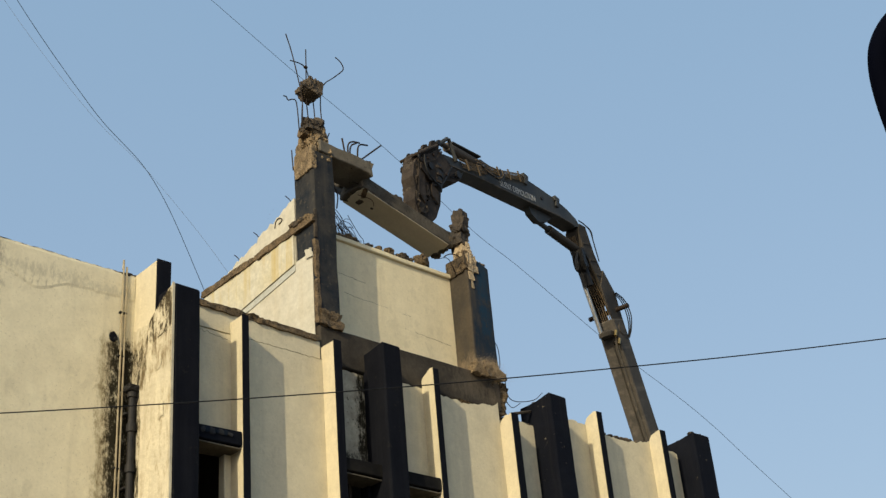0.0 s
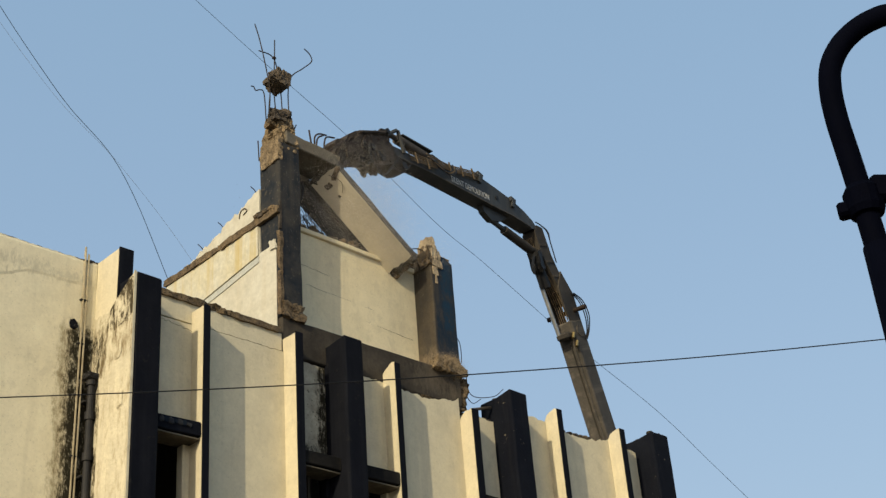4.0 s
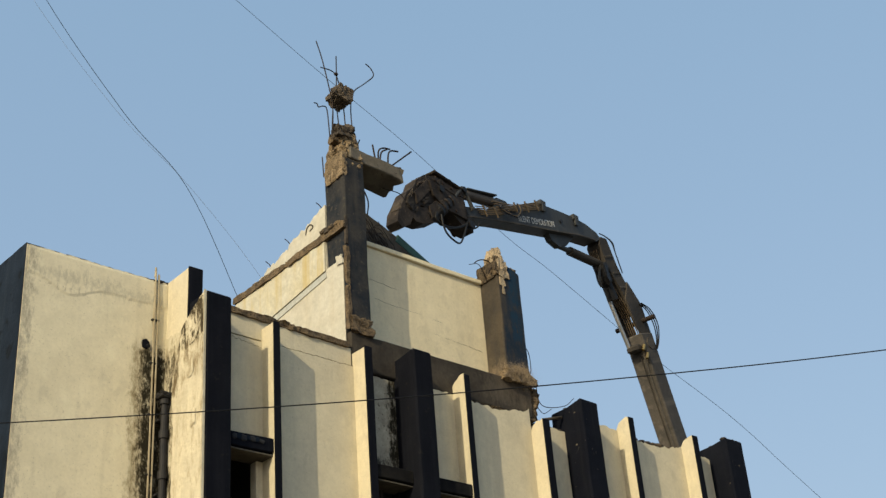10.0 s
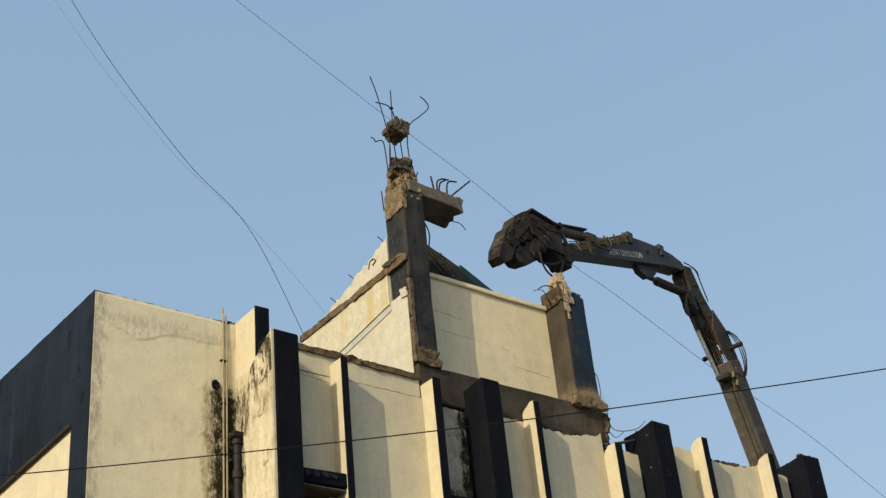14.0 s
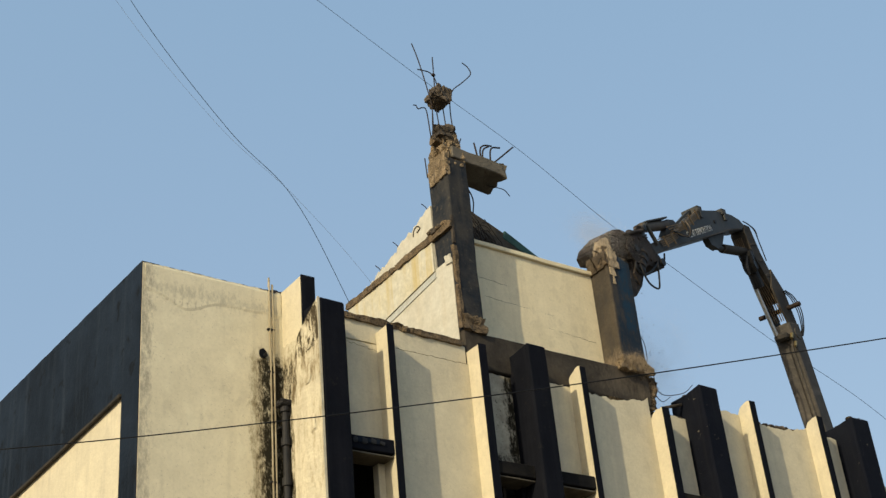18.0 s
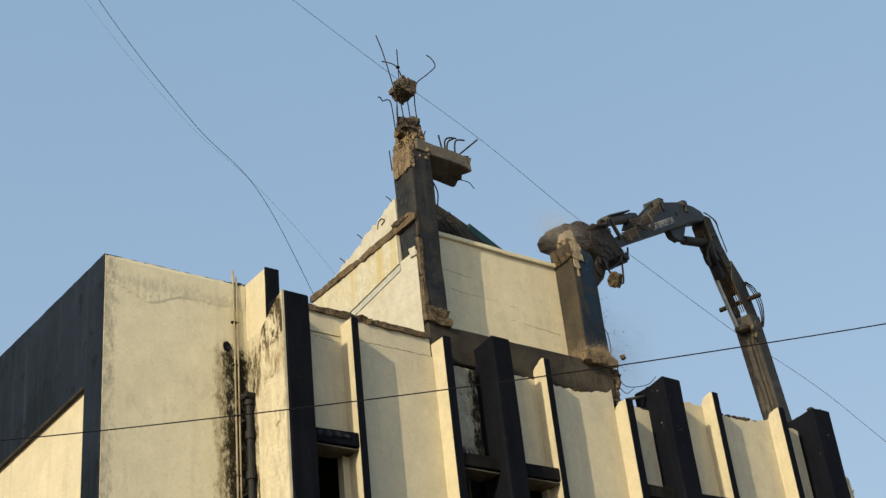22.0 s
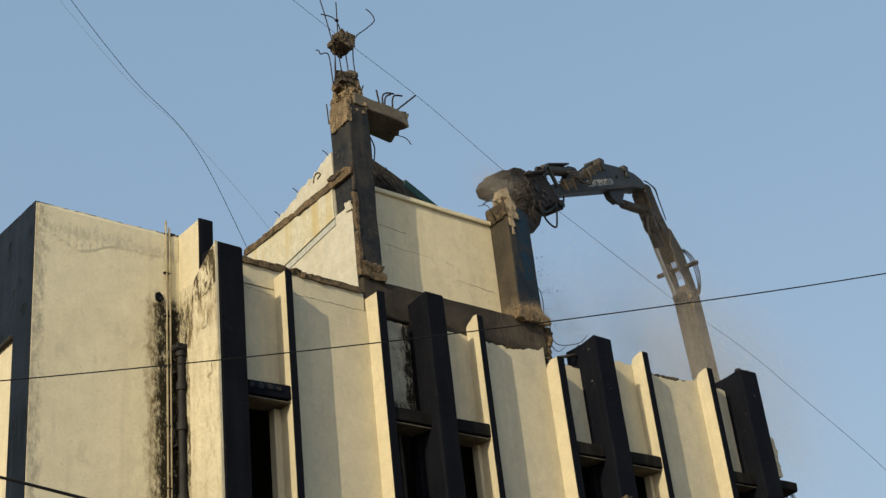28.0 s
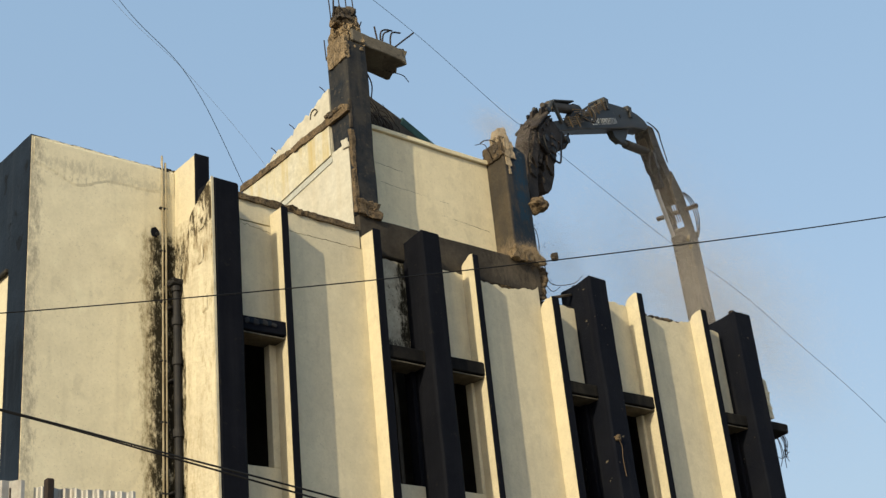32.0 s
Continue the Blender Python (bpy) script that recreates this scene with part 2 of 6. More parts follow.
EARTH = mat("dusty_ground", (0.20, 0.17, 0.13), (0.12, 0.105, 0.085), 0.6, 0.97, 0.5, 12)
GREENPAINT = mat("green_distemper", (0.05, 0.115, 0.10), (0.04, 0.08, 0.07), 2.0, 0.9, 0.2)

CHIPPED = mat("chipped_black_paint", (0.0048, 0.0062, 0.0118), (0.0078, 0.0092, 0.0142), 1.4, 0.8, 0.3, 26, streak=(0.02, 0.02, 0.022), amount=0.5, spots=(0.16, 0.14, 0.105), pit=0.685, gloss=0.08)
DUSTBLACK = mat("dusty_black_paint", (0.009, 0.009, 0.010), (0.018, 0.017, 0.0155), 2.5, 0.9, 0.35, 22, streak=(0.045, 0.04, 0.03), amount=0.4, gloss=0.08)
DUSTBLUE = mat("dusty_blue_paint", (0.052, 0.047, 0.041), (0.085, 0.071, 0.054), 1.6, 0.9, 0.3, 22, streak=(0.035, 0.037, 0.040), amount=0.6, gloss=0.1,
               stain=[(0, 15.46, 16.3, 0.05, 11.2, 14.2, 0.40, 0.14, (0.016, 0.027, 0.043)), (0, 15.60, 15.98, 0.10, 11.7, 14.2, 0.48, 0.08, (0.014, 0.037, 0.066)), (0, 15.46, 15.62, 0.06, 12.2, 14.2, 0.47, 0.12, (0.06, 0.052, 0.043)),
                      (0, 14.0, 17.0, 0.3, 10.6, 12.05, 0.50, 0.16, (0.20, 0.155, 0.105))])
PATCHY = mat("patchy_plaster", (0.52, 0.48, 0.38), (0.33, 0.30, 0.235), 3.2, 0.95, 0.5, 18, streak=(0.16, 0.145, 0.11), amount=0.6, spots=(0.1, 0.09, 0.07),
             stain=[(0, 12.66, 13.2, 0.12, 0.0, 12.0, 0.45, 0.05, SOOT), (0, 12.0, 13.0, 0.1, 8.5, 9.7, 0.48, 0.06, (0.05, 0.045, 0.035))])
PALERUBBLE = mat("pale_broken_concrete", (0.47, 0.38, 0.26), (0.29, 0.23, 0.155), 6.0, 0.97, 1.0, 34, spots=(0.10, 0.078, 0.053), pit=0.60)
PALEPAINT = mat("pale_grey_paint", (0.60, 0.54, 0.41), (0.53, 0.475, 0.36), 1.6, 0.9, 0.15, 20, sandy=0.4, blotch=0.4)
PALEBLUE = mat("pale_blue_paint", (0.42, 0.45, 0.435), (0.50, 0.495, 0.44), 1.6, 0.9, 0.1, 20)
WOODDARK = mat("dark_wood", (0.035, 0.028, 0.022), (0.06, 0.05, 0.04), 3.0, 0.8, 0.2, 30)
BRASS = mat("brass", (0.45, 0.32, 0.12), (0.3, 0.22, 0.1), 5.0, 0.45, 0.0, metal=0.9)
TANSTEEL = mat("dusty_cylinder", (0.12, 0.098, 0.077), (0.075, 0.065, 0.056), 3.0, 0.7, 0.1, 24)
DUST = mat("brown_dust", (0.14, 0.10, 0.065), (0.105, 0.075, 0.05), 3.0, 1.0, 0.0)


COLUMNPAINT = mat("dusty_blue_black_paint", (0.018, 0.0235, 0.033), (0.049, 0.048, 0.047), 2.2, 0.88, 0.4, 20, streak=(0.065, 0.06, 0.053), amount=0.6, spots=(0.06, 0.055, 0.047), pit=0.60, gloss=0.08)
BOOMDARK = mat("dusty_dark_boom_paint", (0.042, 0.039, 0.036), (0.070, 0.061, 0.051), 1.6, 0.8, 0.15, 26, streak=(0.08, 0.066, 0.05), amount=0.5, gloss=0.12)
LUMPBROWN = mat("brown_lump", (0.125, 0.10, 0.073), (0.06, 0.05, 0.04), 4.0, 0.97, 0.8, 30)
BROWNRUBBLE = mat("brown_broken_concrete", (0.125, 0.095, 0.062), (0.05, 0.04, 0.03), 5.0, 0.97, 1.0, 34, spots=(0.018, 0.015, 0.012), pit=0.53)
DARKBEAM = mat("grimy_black_paint", (0.034, 0.031, 0.028), (0.072, 0.062, 0.050), 1.8, 0.9, 0.4, 20, streak=(0.05, 0.042, 0.033), amount=0.4, spots=(0.06, 0.05, 0.038), pit=0.66, gloss=0.08, stain=[(0, 14.6, 16.5, 0.5, 10.4, 12.0, 0.52, 0.14, (0.12, 0.098, 0.072)), (0, 15.2, 16.5, 0.3, 10.9, 12.2, 0.55, 0.10, (0.21, 0.165, 0.11))])
SOFFIT = mat("bare_soffit_plaster", (0.13, 0.115, 0.088), (0.07, 0.062, 0.048), 3.0, 0.95, 0.3, 20)
BEAMSIDE = mat("grimy_concrete", (0.105, 0.092, 0.073), (0.06, 0.053, 0.043), 3.0, 0.96, 0.7, 22, spots=(0.02, 0.018, 0.015), pit=0.6)
ROOFDARK = mat("tarred_roof_slab", (0.042, 0.037, 0.031), (0.075, 0.065, 0.052), 3.0, 0.96, 0.5, 22)
STUBGREY = mat("grey_concrete", (0.16, 0.145, 0.118), (0.105, 0.094, 0.078), 2.4, 0.95, 0.5, 20, spots=(0.04, 0.036, 0.03))
YELLOWED = mat("yellowed_plaster", (0.565, 0.55, 0.465), (0.55, 0.51, 0.37), 1.4, 0.92, 0.15, 18, streak=(0.46, 0.36, 0.15), amount=0.85)
HAZEDUST = mat("fine_pale_dust", (0.62, 0.57, 0.515), (0.56, 0.51, 0.455), 3.0, 1.0, 0.0)
PALEDUST = mat("pale_dust", (0.34, 0.27, 0.19), (0.28, 0.22, 0.155), 3.0, 1.0, 0.0)


# ---- mesh helpers ----
def thing(name, at, label, category, group="", kind=""):
    ob = new(name)
    ob.empty_display_size = 0.2
    ob.location = at
    return tagged(ob, label, category, group, kind)


def part(name, bm, material, parent=None, label="", smooth=False, local=False):
    """Links a bmesh as one mesh object under its parent; the mesh is in world metres unless local."""
    me = bpy.data.meshes.new(name)
    bmesh.ops.recalc_face_normals(bm, faces=bm.faces[:])
    bm.to_mesh(me)
    bm.free()
    me.materials.append(material)
    if smooth:
        for p in me.polygons:
            p.use_smooth = True
    ob = new(name, me)
    if parent is not None:
        ob.parent = parent
        if not local:
            bpy.context.view_layer.update()
            ob.matrix_parent_inverse = parent.matrix_world.inverted()
    if label:
        ob["label"] = label
    return ob


def box(bm, x0, x1, y0, y1, z0, z1, bevel=0.0):
    r = bmesh.ops.create_cube(bm, size=1.0)
    for v in r["verts"]:
        v.co = Vector((x0 + (v.co.x + 0.5) * (x1 - x0), y0 + (v.co.y + 0.5) * (y1 - y0), z0 + (v.co.z + 0.5) * (z1 - z0)))
    if bevel:
        edges = list({e for v in r["verts"] for e in v.link_edges})
        bmesh.ops.bevel(bm, geom=edges, offset=bevel, segments=1, affect="EDGES")
    return bm


def slab(x0, x1, y0, y1, z0, z1, bevel=0.012, wobble=0.0, cut=0.35):
    """A box whose faces are cut finely enough to be slightly uneven."""
    bm = bmesh.new()
    n = [max(1, round(d / cut)) for d in (x1 - x0, y1 - y0, z1 - z0)]
    box(bm, x0, x1, y0, y1, z0, z1)
    if wobble:
        for axis, k in enumerate(n):
            for i in range(1, k):
                lo = (x0, y0, z0)[axis]
                hi = (x1, y1, z1)[axis]
                co = [0, 0, 0]
                no = [0, 0, 0]
                co[axis], no[axis] = lo + (hi - lo) * i / k, 1
                bmesh.ops.bisect_plane(bm, geom=bm.verts[:] + bm.edges[:] + bm.faces[:], plane_co=co, plane_no=no)
        for v in bm.verts:
            v.co += noise.noise_vector(v.co * 1.7) * wobble
    if bevel:
        sharp = [e for e in bm.edges if len(e.link_faces) == 2 and e.calc_face_angle(0) > 0.8]
        bmesh.ops.bevel(bm, geom=sharp, offset=bevel, segments=1, affect="EDGES")
    return bm


def ragged(x0, x1, y0, y1, z0, top, step=0.09, rough=0.05, seed=0, axis=0):
    """An upright slab whose top edge is broken; top(u) is its height along the axis."""
    bm = bmesh.new()
    a, b = (x0, x1) if axis == 0 else (y0, y1)
    k = max(2, int((b - a) / step))
    rows = []
    for i in range(k + 1):
        u = a + (b - a) * i / k
        h = top(u) + rough * (noise.noise((u * 9.0, seed, 0.3)) + 0.6 * noise.noise((u * 31.0, seed, 1.7)))
        h2 = top(u) + rough * 0.8 * noise.noise((u * 8.0, seed + 4, 0.3))
        if axis == 0:
            c = [(u, y0, z0), (u, y0, h), (u, y1, h2), (u, y1, z0)]
        else:
            c = [(x0, u, z0), (x0, u, h), (x1, u, h2), (x1, u, z0)]
        rows.append([bm.verts.new(p) for p in c])
    for r0, r1 in zip(rows, rows[1:]):
        for j in range(4):
            bm.faces.new((r0[j], r0[(j + 1) % 4], r1[(j + 1) % 4], r1[j]))
    bm.faces.new(rows[0])
    bm.faces.new(rows[-1])
    return bm


def chunk(size, seed=0, sub=3, jag=0.28):
    """A broken lump about the origin: an uneven block with facets."""
    bm = bmesh.new()
    bmesh.ops.create_icosphere(bm, subdivisions=sub, radius=1.0)
    off = Vector((seed * 3.7, seed * 1.3, seed * 2.1))
    for v in bm.verts:
        d = v.co.normalized()
        m = max(abs(d.x), abs(d.y), abs(d.z))
        d = d / (m ** 0.75)
        k = 1 + 0.7 * jag * noise.noise(d * 1.3 + off) + 0.35 * jag * noise.noise(d * 3.9 + off) + (0.3 * jag * noise.noise(d * 9 + off) + 0.2 * jag * noise.noise(d * 19 + off) if sub > 2 else 0)
        v.co = Vector((d.x * size[0], d.y * size[1], d.z * size[2])) * 0.5 * k
    return bm


def crust(x0, x1, y0, y1, z0, z1, seed=0, amp=0.05, cut=0.04, taper=0.0):
    """A crumbled block: finely cut and pushed about at three sizes, with torn clefts; taper thins it towards the top."""
    bm = slab(x0, x1, y0, y1, z0, z1, 0.0, 0.0001, cut)
    mid = Vector(((x0 + x1) / 2, (y0 + y1) / 2, (z0 + z1) / 2))
    off = Vector((seed * 2.3, seed * 5.1, seed * 0.7))
    for v in bm.verts:
        d = v.co - mid
        k = (v.co.z - z0) / max(0.01, z1 - z0)
        p = v.co + off
        cleft = abs(noise.noise(Vector((p.x * 7, p.y * 7, p.z * 3.5)))) * 1.6
        push = 0.9 * noise.noise(p * 3.1) + 0.6 * noise.noise(p * 8.0) - max(0.0, 0.45 - cleft) * 1.1 + 0.6 * noise.noise(p * 19) + 0.4 * noise.noise(p * 41)
        s = 1 - taper * 0.35 * k * k
        flat = Vector((d.x * s, d.y * s, d.z))
        v.co = mid + flat + (d.normalized() * push + noise.noise_vector(p * 6) * 0.5) * amp
    return bm


def moved(bm, m):
    bmesh.ops.transform(bm, matrix=m, verts=bm.verts[:])
    return bm


def tube(points, r, sides=6, bm=None, closed_ends=True):
    """A bent bar along the points."""
    bm = bm or bmesh.new()
    pts = [Vector(p) for p in points]
    rings = []
    side = None
    for i, p in enumerate(pts):
        d = (pts[min(i + 1, len(pts) - 1)] - pts[max(i - 1, 0)]).normalized()
        if side is None:
            side = d.orthogonal().normalized()
        side = (side - d * side.dot(d)).normalized()
        up = d.cross(side)
        rad = r[i] if isinstance(r, (list, tuple)) else r
        rings.append([bm.verts.new(p + (side * math.cos(a) + up * math.sin(a)) * rad) for a in (2 * math.pi * j / sides for j in range(sides))])
    for a, b in zip(rings, rings[1:]):
        for j in range(sides):
            bm.faces.new((a[j], a[(j + 1) % sides], b[(j + 1) % sides], b[j]))
    if closed_ends:
        bm.faces.new(rings[0])
        bm.faces.new(rings[-1])
    return bm


def smooth_path(points, n=6):
    """Catmull-Rom through the points."""
    p = [Vector(q) for q in points]
    p = [p[0] * 2 - p[1]] + p + [p[-1] * 2 - p[-2]]
    out = []
    for a, b, c, d in zip(p, p[1:], p[2:], p[3:]):
        for i in range(n):
            t = i / n
            out.append(0.5 * ((2 * b) + (c - a) * t + (2 * a - 5 * b + 4 * c - d) * t * t + (3 * b - a - 3 * c + d) * t ** 3))
    out.append(p[-2])
    return out


def plate(outline, half, bevel=0.012, y=0.0):
    """A flat plate: an outline in x, z with the thickness along y."""
    bm = bmesh.new()
    a = [bm.verts.new((p[0], y - half, p[1])) for p in outline]
    b = [bm.verts.new((p[0], y + half, p[1])) for p in outline]
    bm.faces.new(a)
    bm.faces.new(b[::-1])
    k = len(a)
    for i in range(k):
        bm.faces.new((a[i], b[i], b[(i + 1) % k], a[(i + 1) % k]))
    if bevel:
        sharp = [e for e in bm.edges if e.calc_face_angle(0) > 0.5]
        bmesh.ops.bevel(bm, geom=sharp, offset=bevel, segments=1, affect="EDGES")
    return bm


def cyl(p, q, r, sides=14, bm=None):
    return tube([p, q], r, sides, bm)


# ---- ground ----
bm = bmesh.new()
bmesh.ops.create_grid(bm, x_segments=60, y_segments=60, size=600)
for v in bm.verts:
    v.co.z = 0.03 * noise.noise(v.co * 0.2) - 0.03
tagged(part("ground", bm, EARTH), "dusty bare ground strewn with demolition dirt", "ground", kind="structure")

# ---- the office building ----
bld = thing("office_building", (14, 15.5, 0), "cream plastered office building with black fins, half demolished", "building")
PAN = 15.30    # face of the set-back panels
FINY = 15.0    # front of the fins
PILY = 14.84   # front of the pillars

# wide pillars: left edge, right edge, top
PILLARS = [(9.07, 9.5, 11.03), (12.89, 13.29, 11.09), (16.71, 17.17, 11.08), (20.76, 21.28, 11.17)]
for i, (x0, x1, zt) in enumerate(PILLARS):
    bm = slab(x0, x1, PILY, 15.6, 0.0, zt, 0.03, 0.012)
    if i:
        for v in bm.verts:
            if v.co.z > zt - 0.1 and v.co.y > PILY + 0.15:
                v.co.z -= 0.05 + 0.05 * noise.noise(v.co * 6)
    pil = part("pillar", bm, BLACK if i < 2 else CHIPPED, bld, "wide black-painted pillar")
    for k in range(0 if i == 0 else 5):
        c = chunk((0.09, 0.08, 0.05), k + i * 7, 2, 0.5)
        part("mortar_lump", moved(c, pose(x0 + (x1 - x0) * random.random(), 14.95 + 0.5 * random.random(), zt - 0.02)), DARKRUBBLE, pil)

# thin fins: left edge, right edge, top
FINS = [(10.32, 10.43, 10.93), (12.03, 12.17, 10.96), (14.11, 14.22, 10.97), (15.87, 16.02, 10.56), (18.14, 18.27, 11.08), (19.95, 20.09, 11.09)]
for i, (x0, x1, zt) in enumerate(FINS):
    broken = i in (2, 3, 4, 5)
    top = (lambda u, z=zt, k=broken: z - (0.25 * max(0, (u - 15.12) / 0.25) ** 2 if k else 0.02))
    fin = part("fin", ragged(x0, x1, FINY + 0.012, PAN + 0.05, 0.0, top, 0.03, 0.03 if broken else 0.004, seed=i, axis=1), CREAM, bld, "cream upright fin")
    part("fin_edge", slab(x0 - 0.003, x1 + 0.003, FINY - 0.012, FINY + 0.011, 0.0, zt, 0.005, 0.004), BLACK, fin, "black-painted front edge of the fin")

# plain panels between pairs of fins
for x0, x1, zt in [(10.43, 12.03, 10.72), (14.22, 15.87, 10.72), (18.27, 19.95, 10.86)]:
    top = (lambda u, z=zt, a=x0, b=x1: z + (0.10 * ((u - a) / (b - a)) ** 3 - 0.06 * math.sin((u - a) / (b - a) * 3.1) if b > 14 else 0))
    pan = part("wall_panel", ragged(x0, x1, PAN, PAN + 0.2, 0.0, top, 0.05, 0.045 if x0 > 14 else 0.008, seed=x0), CREAM, bld, "cream plastered wall panel")
    for k in range(7 if x0 > 14 else 0):
        c = chunk((0.10 + 0.08 * random.random(), 0.1, 0.05 + 0.04 * random.random()), k + int(x0), 2, 0.5)
        part("mortar_lump", moved(c, pose(x0 + 0.1 + (x1 - x0 - 0.2) * random.random(), 15.36, zt + 0.0)), RUBBLE if k % 2 else DARKRUBBLE, pan)

# window bays between pillar and fin: panel over, lintel, opening with frame, panel under
BAYS = [(9.5, 10.32, 10.70), (12.17, 12.89, 10.68), (13.29, 14.11, 10.71), (16.02, 16.71, 10.60), (17.17, 18.14, 10.93), (20.09, 20.76, 10.86)]
for i, (x0, x1, zt) in enumerate(BAYS):
    part("upper_panel", ragged(x0, x1, PAN + (0.0 if i != 1 else 0.05), PAN + 0.15, 8.98, (lambda u, z=zt: z), 0.05, 0.03 if i else 0.01, seed=i + 20), PATCHY if i == 1 else CREAM, bld, "weathered upper wall panel over a window")
    lin = part("lintel", slab(x0, x1, FINY + 0.02, PAN + 0.15, 8.835, 9.05, 0.012, 0.016, 0.12), BLACK if i < 1 else DUSTBLACK, bld, "black-painted window lintel")
    part("lintel_soffit", slab(x0 + 0.004, x1 - 0.004, FINY + 0.045, PAN + 0.15, 8.79, 8.815, 0.004, 0.006), SOFFIT, lin, "bare plaster underside of the lintel")
    sill = 6.96
    part("lower_panel", slab(x0, x1, PAN, PAN + 0.15, 0.0, sill, 0.008), CREAM, bld, "cream wall panel under a window")
    jw = 0.12 if i == 0 else 0.07
    part("window_jamb", slab(x1 - jw, x1, PAN, PAN + 0.15, sill, 8.79, 0.008), BLACK if i % 2 else CREAM, bld)
    if i:
        part("window_jamb", slab(x0, x0 + 0.05, PAN, PAN + 0.15, sill, 8.79, 0.008), BLACK, bld)
        win = part("window_frame", slab(x0 + 0.06, x0 + 0.11, PAN + 0.06, PAN + 0.11, sill, 8.79, 0.004), WOODDARK, bld, "dark wooden window frame")
        mid = (x0 + x1 - 0.02) / 2
        part("mullion", slab(mid - 0.025, mid + 0.025, PAN + 0.06, PAN + 0.11, sill, 8.79, 0.004), WOODDARK, win)
        part("transom", slab(x0 + 0.11, mid - 0.025, PAN + 0.07, PAN + 0.10, 8.0, 8.05, 0.004), WOODDARK, win)
        part("loose_strip", slab(mid + 0.07, mid + 0.09, PAN + 0.12, PAN + 0.14, sill, 8.5, 0.0), DUSTY, win, "pale torn edging strip")

# remains on the front: chipped cladding, a torn bracket, rust runs, rubble on the wall tops
for k in range(7):
    part("cladding_chip", moved(chunk((0.05 + 0.05 * random.random(), 0.02, 0.05 + 0.05 * random.random()), k + 501, 2, 0.5), pose(9.66 + 0.075 * k, 15.012, 8.95 + 0.03 * random.random(), 0, 20 * random.random(), 0)), BLUEBLACK if k % 2 else PIPE, bld, "chip of blue-black cladding")
part("torn_bracket", moved(chunk((0.12, 0.10, 0.09), 511, 3, 0.6), pose(16.80, 14.83, 8.06)), RUBBLE, bld, "torn bracket on the pillar")
part("bracket_wire", tube(smooth_path([(16.80, 14.80, 8.04), (16.84, 14.79, 7.9), (16.83, 14.8, 7.7), (16.86, 14.81, 7.4)], 4), 0.006, 4), COPPER, bld, "loose wire hanging from the bracket")
for z0, z1 in ((8.34, 8.1), (8.2, 7.9), (7.5, 7.2), (7.34, 7.0)):
    part("rust_run", moved(chunk((0.022, 0.03, z0 - z1), int(z0 * 100), 3, 0.6), pose(14.125, 15.004, (z0 + z1) / 2)), BROWNRUBBLE, bld, "rust-stained break in the fin edge")
for k in range(8):
    part("mortar_lump", moved(chunk((0.07 + 0.12 * random.random(), 0.12, 0.05 + 0.05 * random.random()), k + 521, 2, 0.5), pose(19.2 + 0.6 * random.random(), 15.38, 10.86 + 0.02 * random.random())), DARKRUBBLE if k % 2 else RUBBLE, bld)
for k in range(4):
    part("mortar_lump", moved(chunk((0.12, 0.12, 0.06), k + 541, 2, 0.5), pose(20.85 + 0.13 * k, 14.95 + 0.1 * random.random(), 11.18)), DARKRUBBLE, bld)
part("fallen_batten", tube([(16.2, 15.33, 10.72), (16.68, 15.30, 10.86)], 0.028, 6), DARKRUBBLE, bld, "splintered batten on the wall top")
part("wall_remnant", crust(21.5, 21.64, 15.02, 15.34, 9.1, 9.95, 71, 0.05, 0.035, 0.5), CREAM, bld, "ragged remnant of the end wall")

# parapet band over the first bays, and the broken roof edge
part("parapet", ragged(9.5, 12.0, PAN + 0.012, PAN + 0.2, 10.73, (lambda u: 11.10 - 0.03 * (u - 9.5)), 0.07, 0.02, seed=3), CREAM, bld, "cream parapet with a broken top")
bm = crust(9.5, 12.0, PAN - 0.03, PAN + 0.22, 11.06, 11.155, 9, 0.042, 0.026)
for v in bm.verts:
    v.co.z -= 0.016 * (v.co.x - 9.5)
edge = part("roof_edge", bm, RUBBLE, bld, "ragged broken slab edge")
for k in range(16):
    c = chunk((0.06 + 0.1 * random.random(), 0.09, 0.04 + 0.05 * random.random()), k + 50, 2, 0.5)
    part("mortar_lump", moved(c, pose(9.7 + 2.2 * random.random(), 15.36 + 0.1 * random.random(), 11.15)), DARKRUBBLE if k % 3 else RUBBLE, edge)
for k in range(9):
    c = chunk((0.12 + 0.1 * random.random(), 0.12, 0.06), k + 90, 2, 0.5)
    part("mortar_lump", moved(c, pose(16.05 + 0.6 * random.random(), 15.4, 10.62)), DARKRUBBLE, edge)

# ragged lower edge of the parapet's plaster
bm = bmesh.new()
for x0, x1, z0, seed in ((9.5, 10.32, 10.70, 1), (10.43, 12.03, 10.72, 2)):
    tube([(x0 + (x1 - x0) * k / 50, PAN + 0.001, z0 + 0.03 * noise.noise((seed, k * 0.3, 0)) - 0.10 * (k / 50) * (seed == 1)) for k in range(51)], 0.0035, 4, bm)
part("plaster_edge", bm, CRACKBROWN, bld, "ragged lower edge of the parapet plaster")

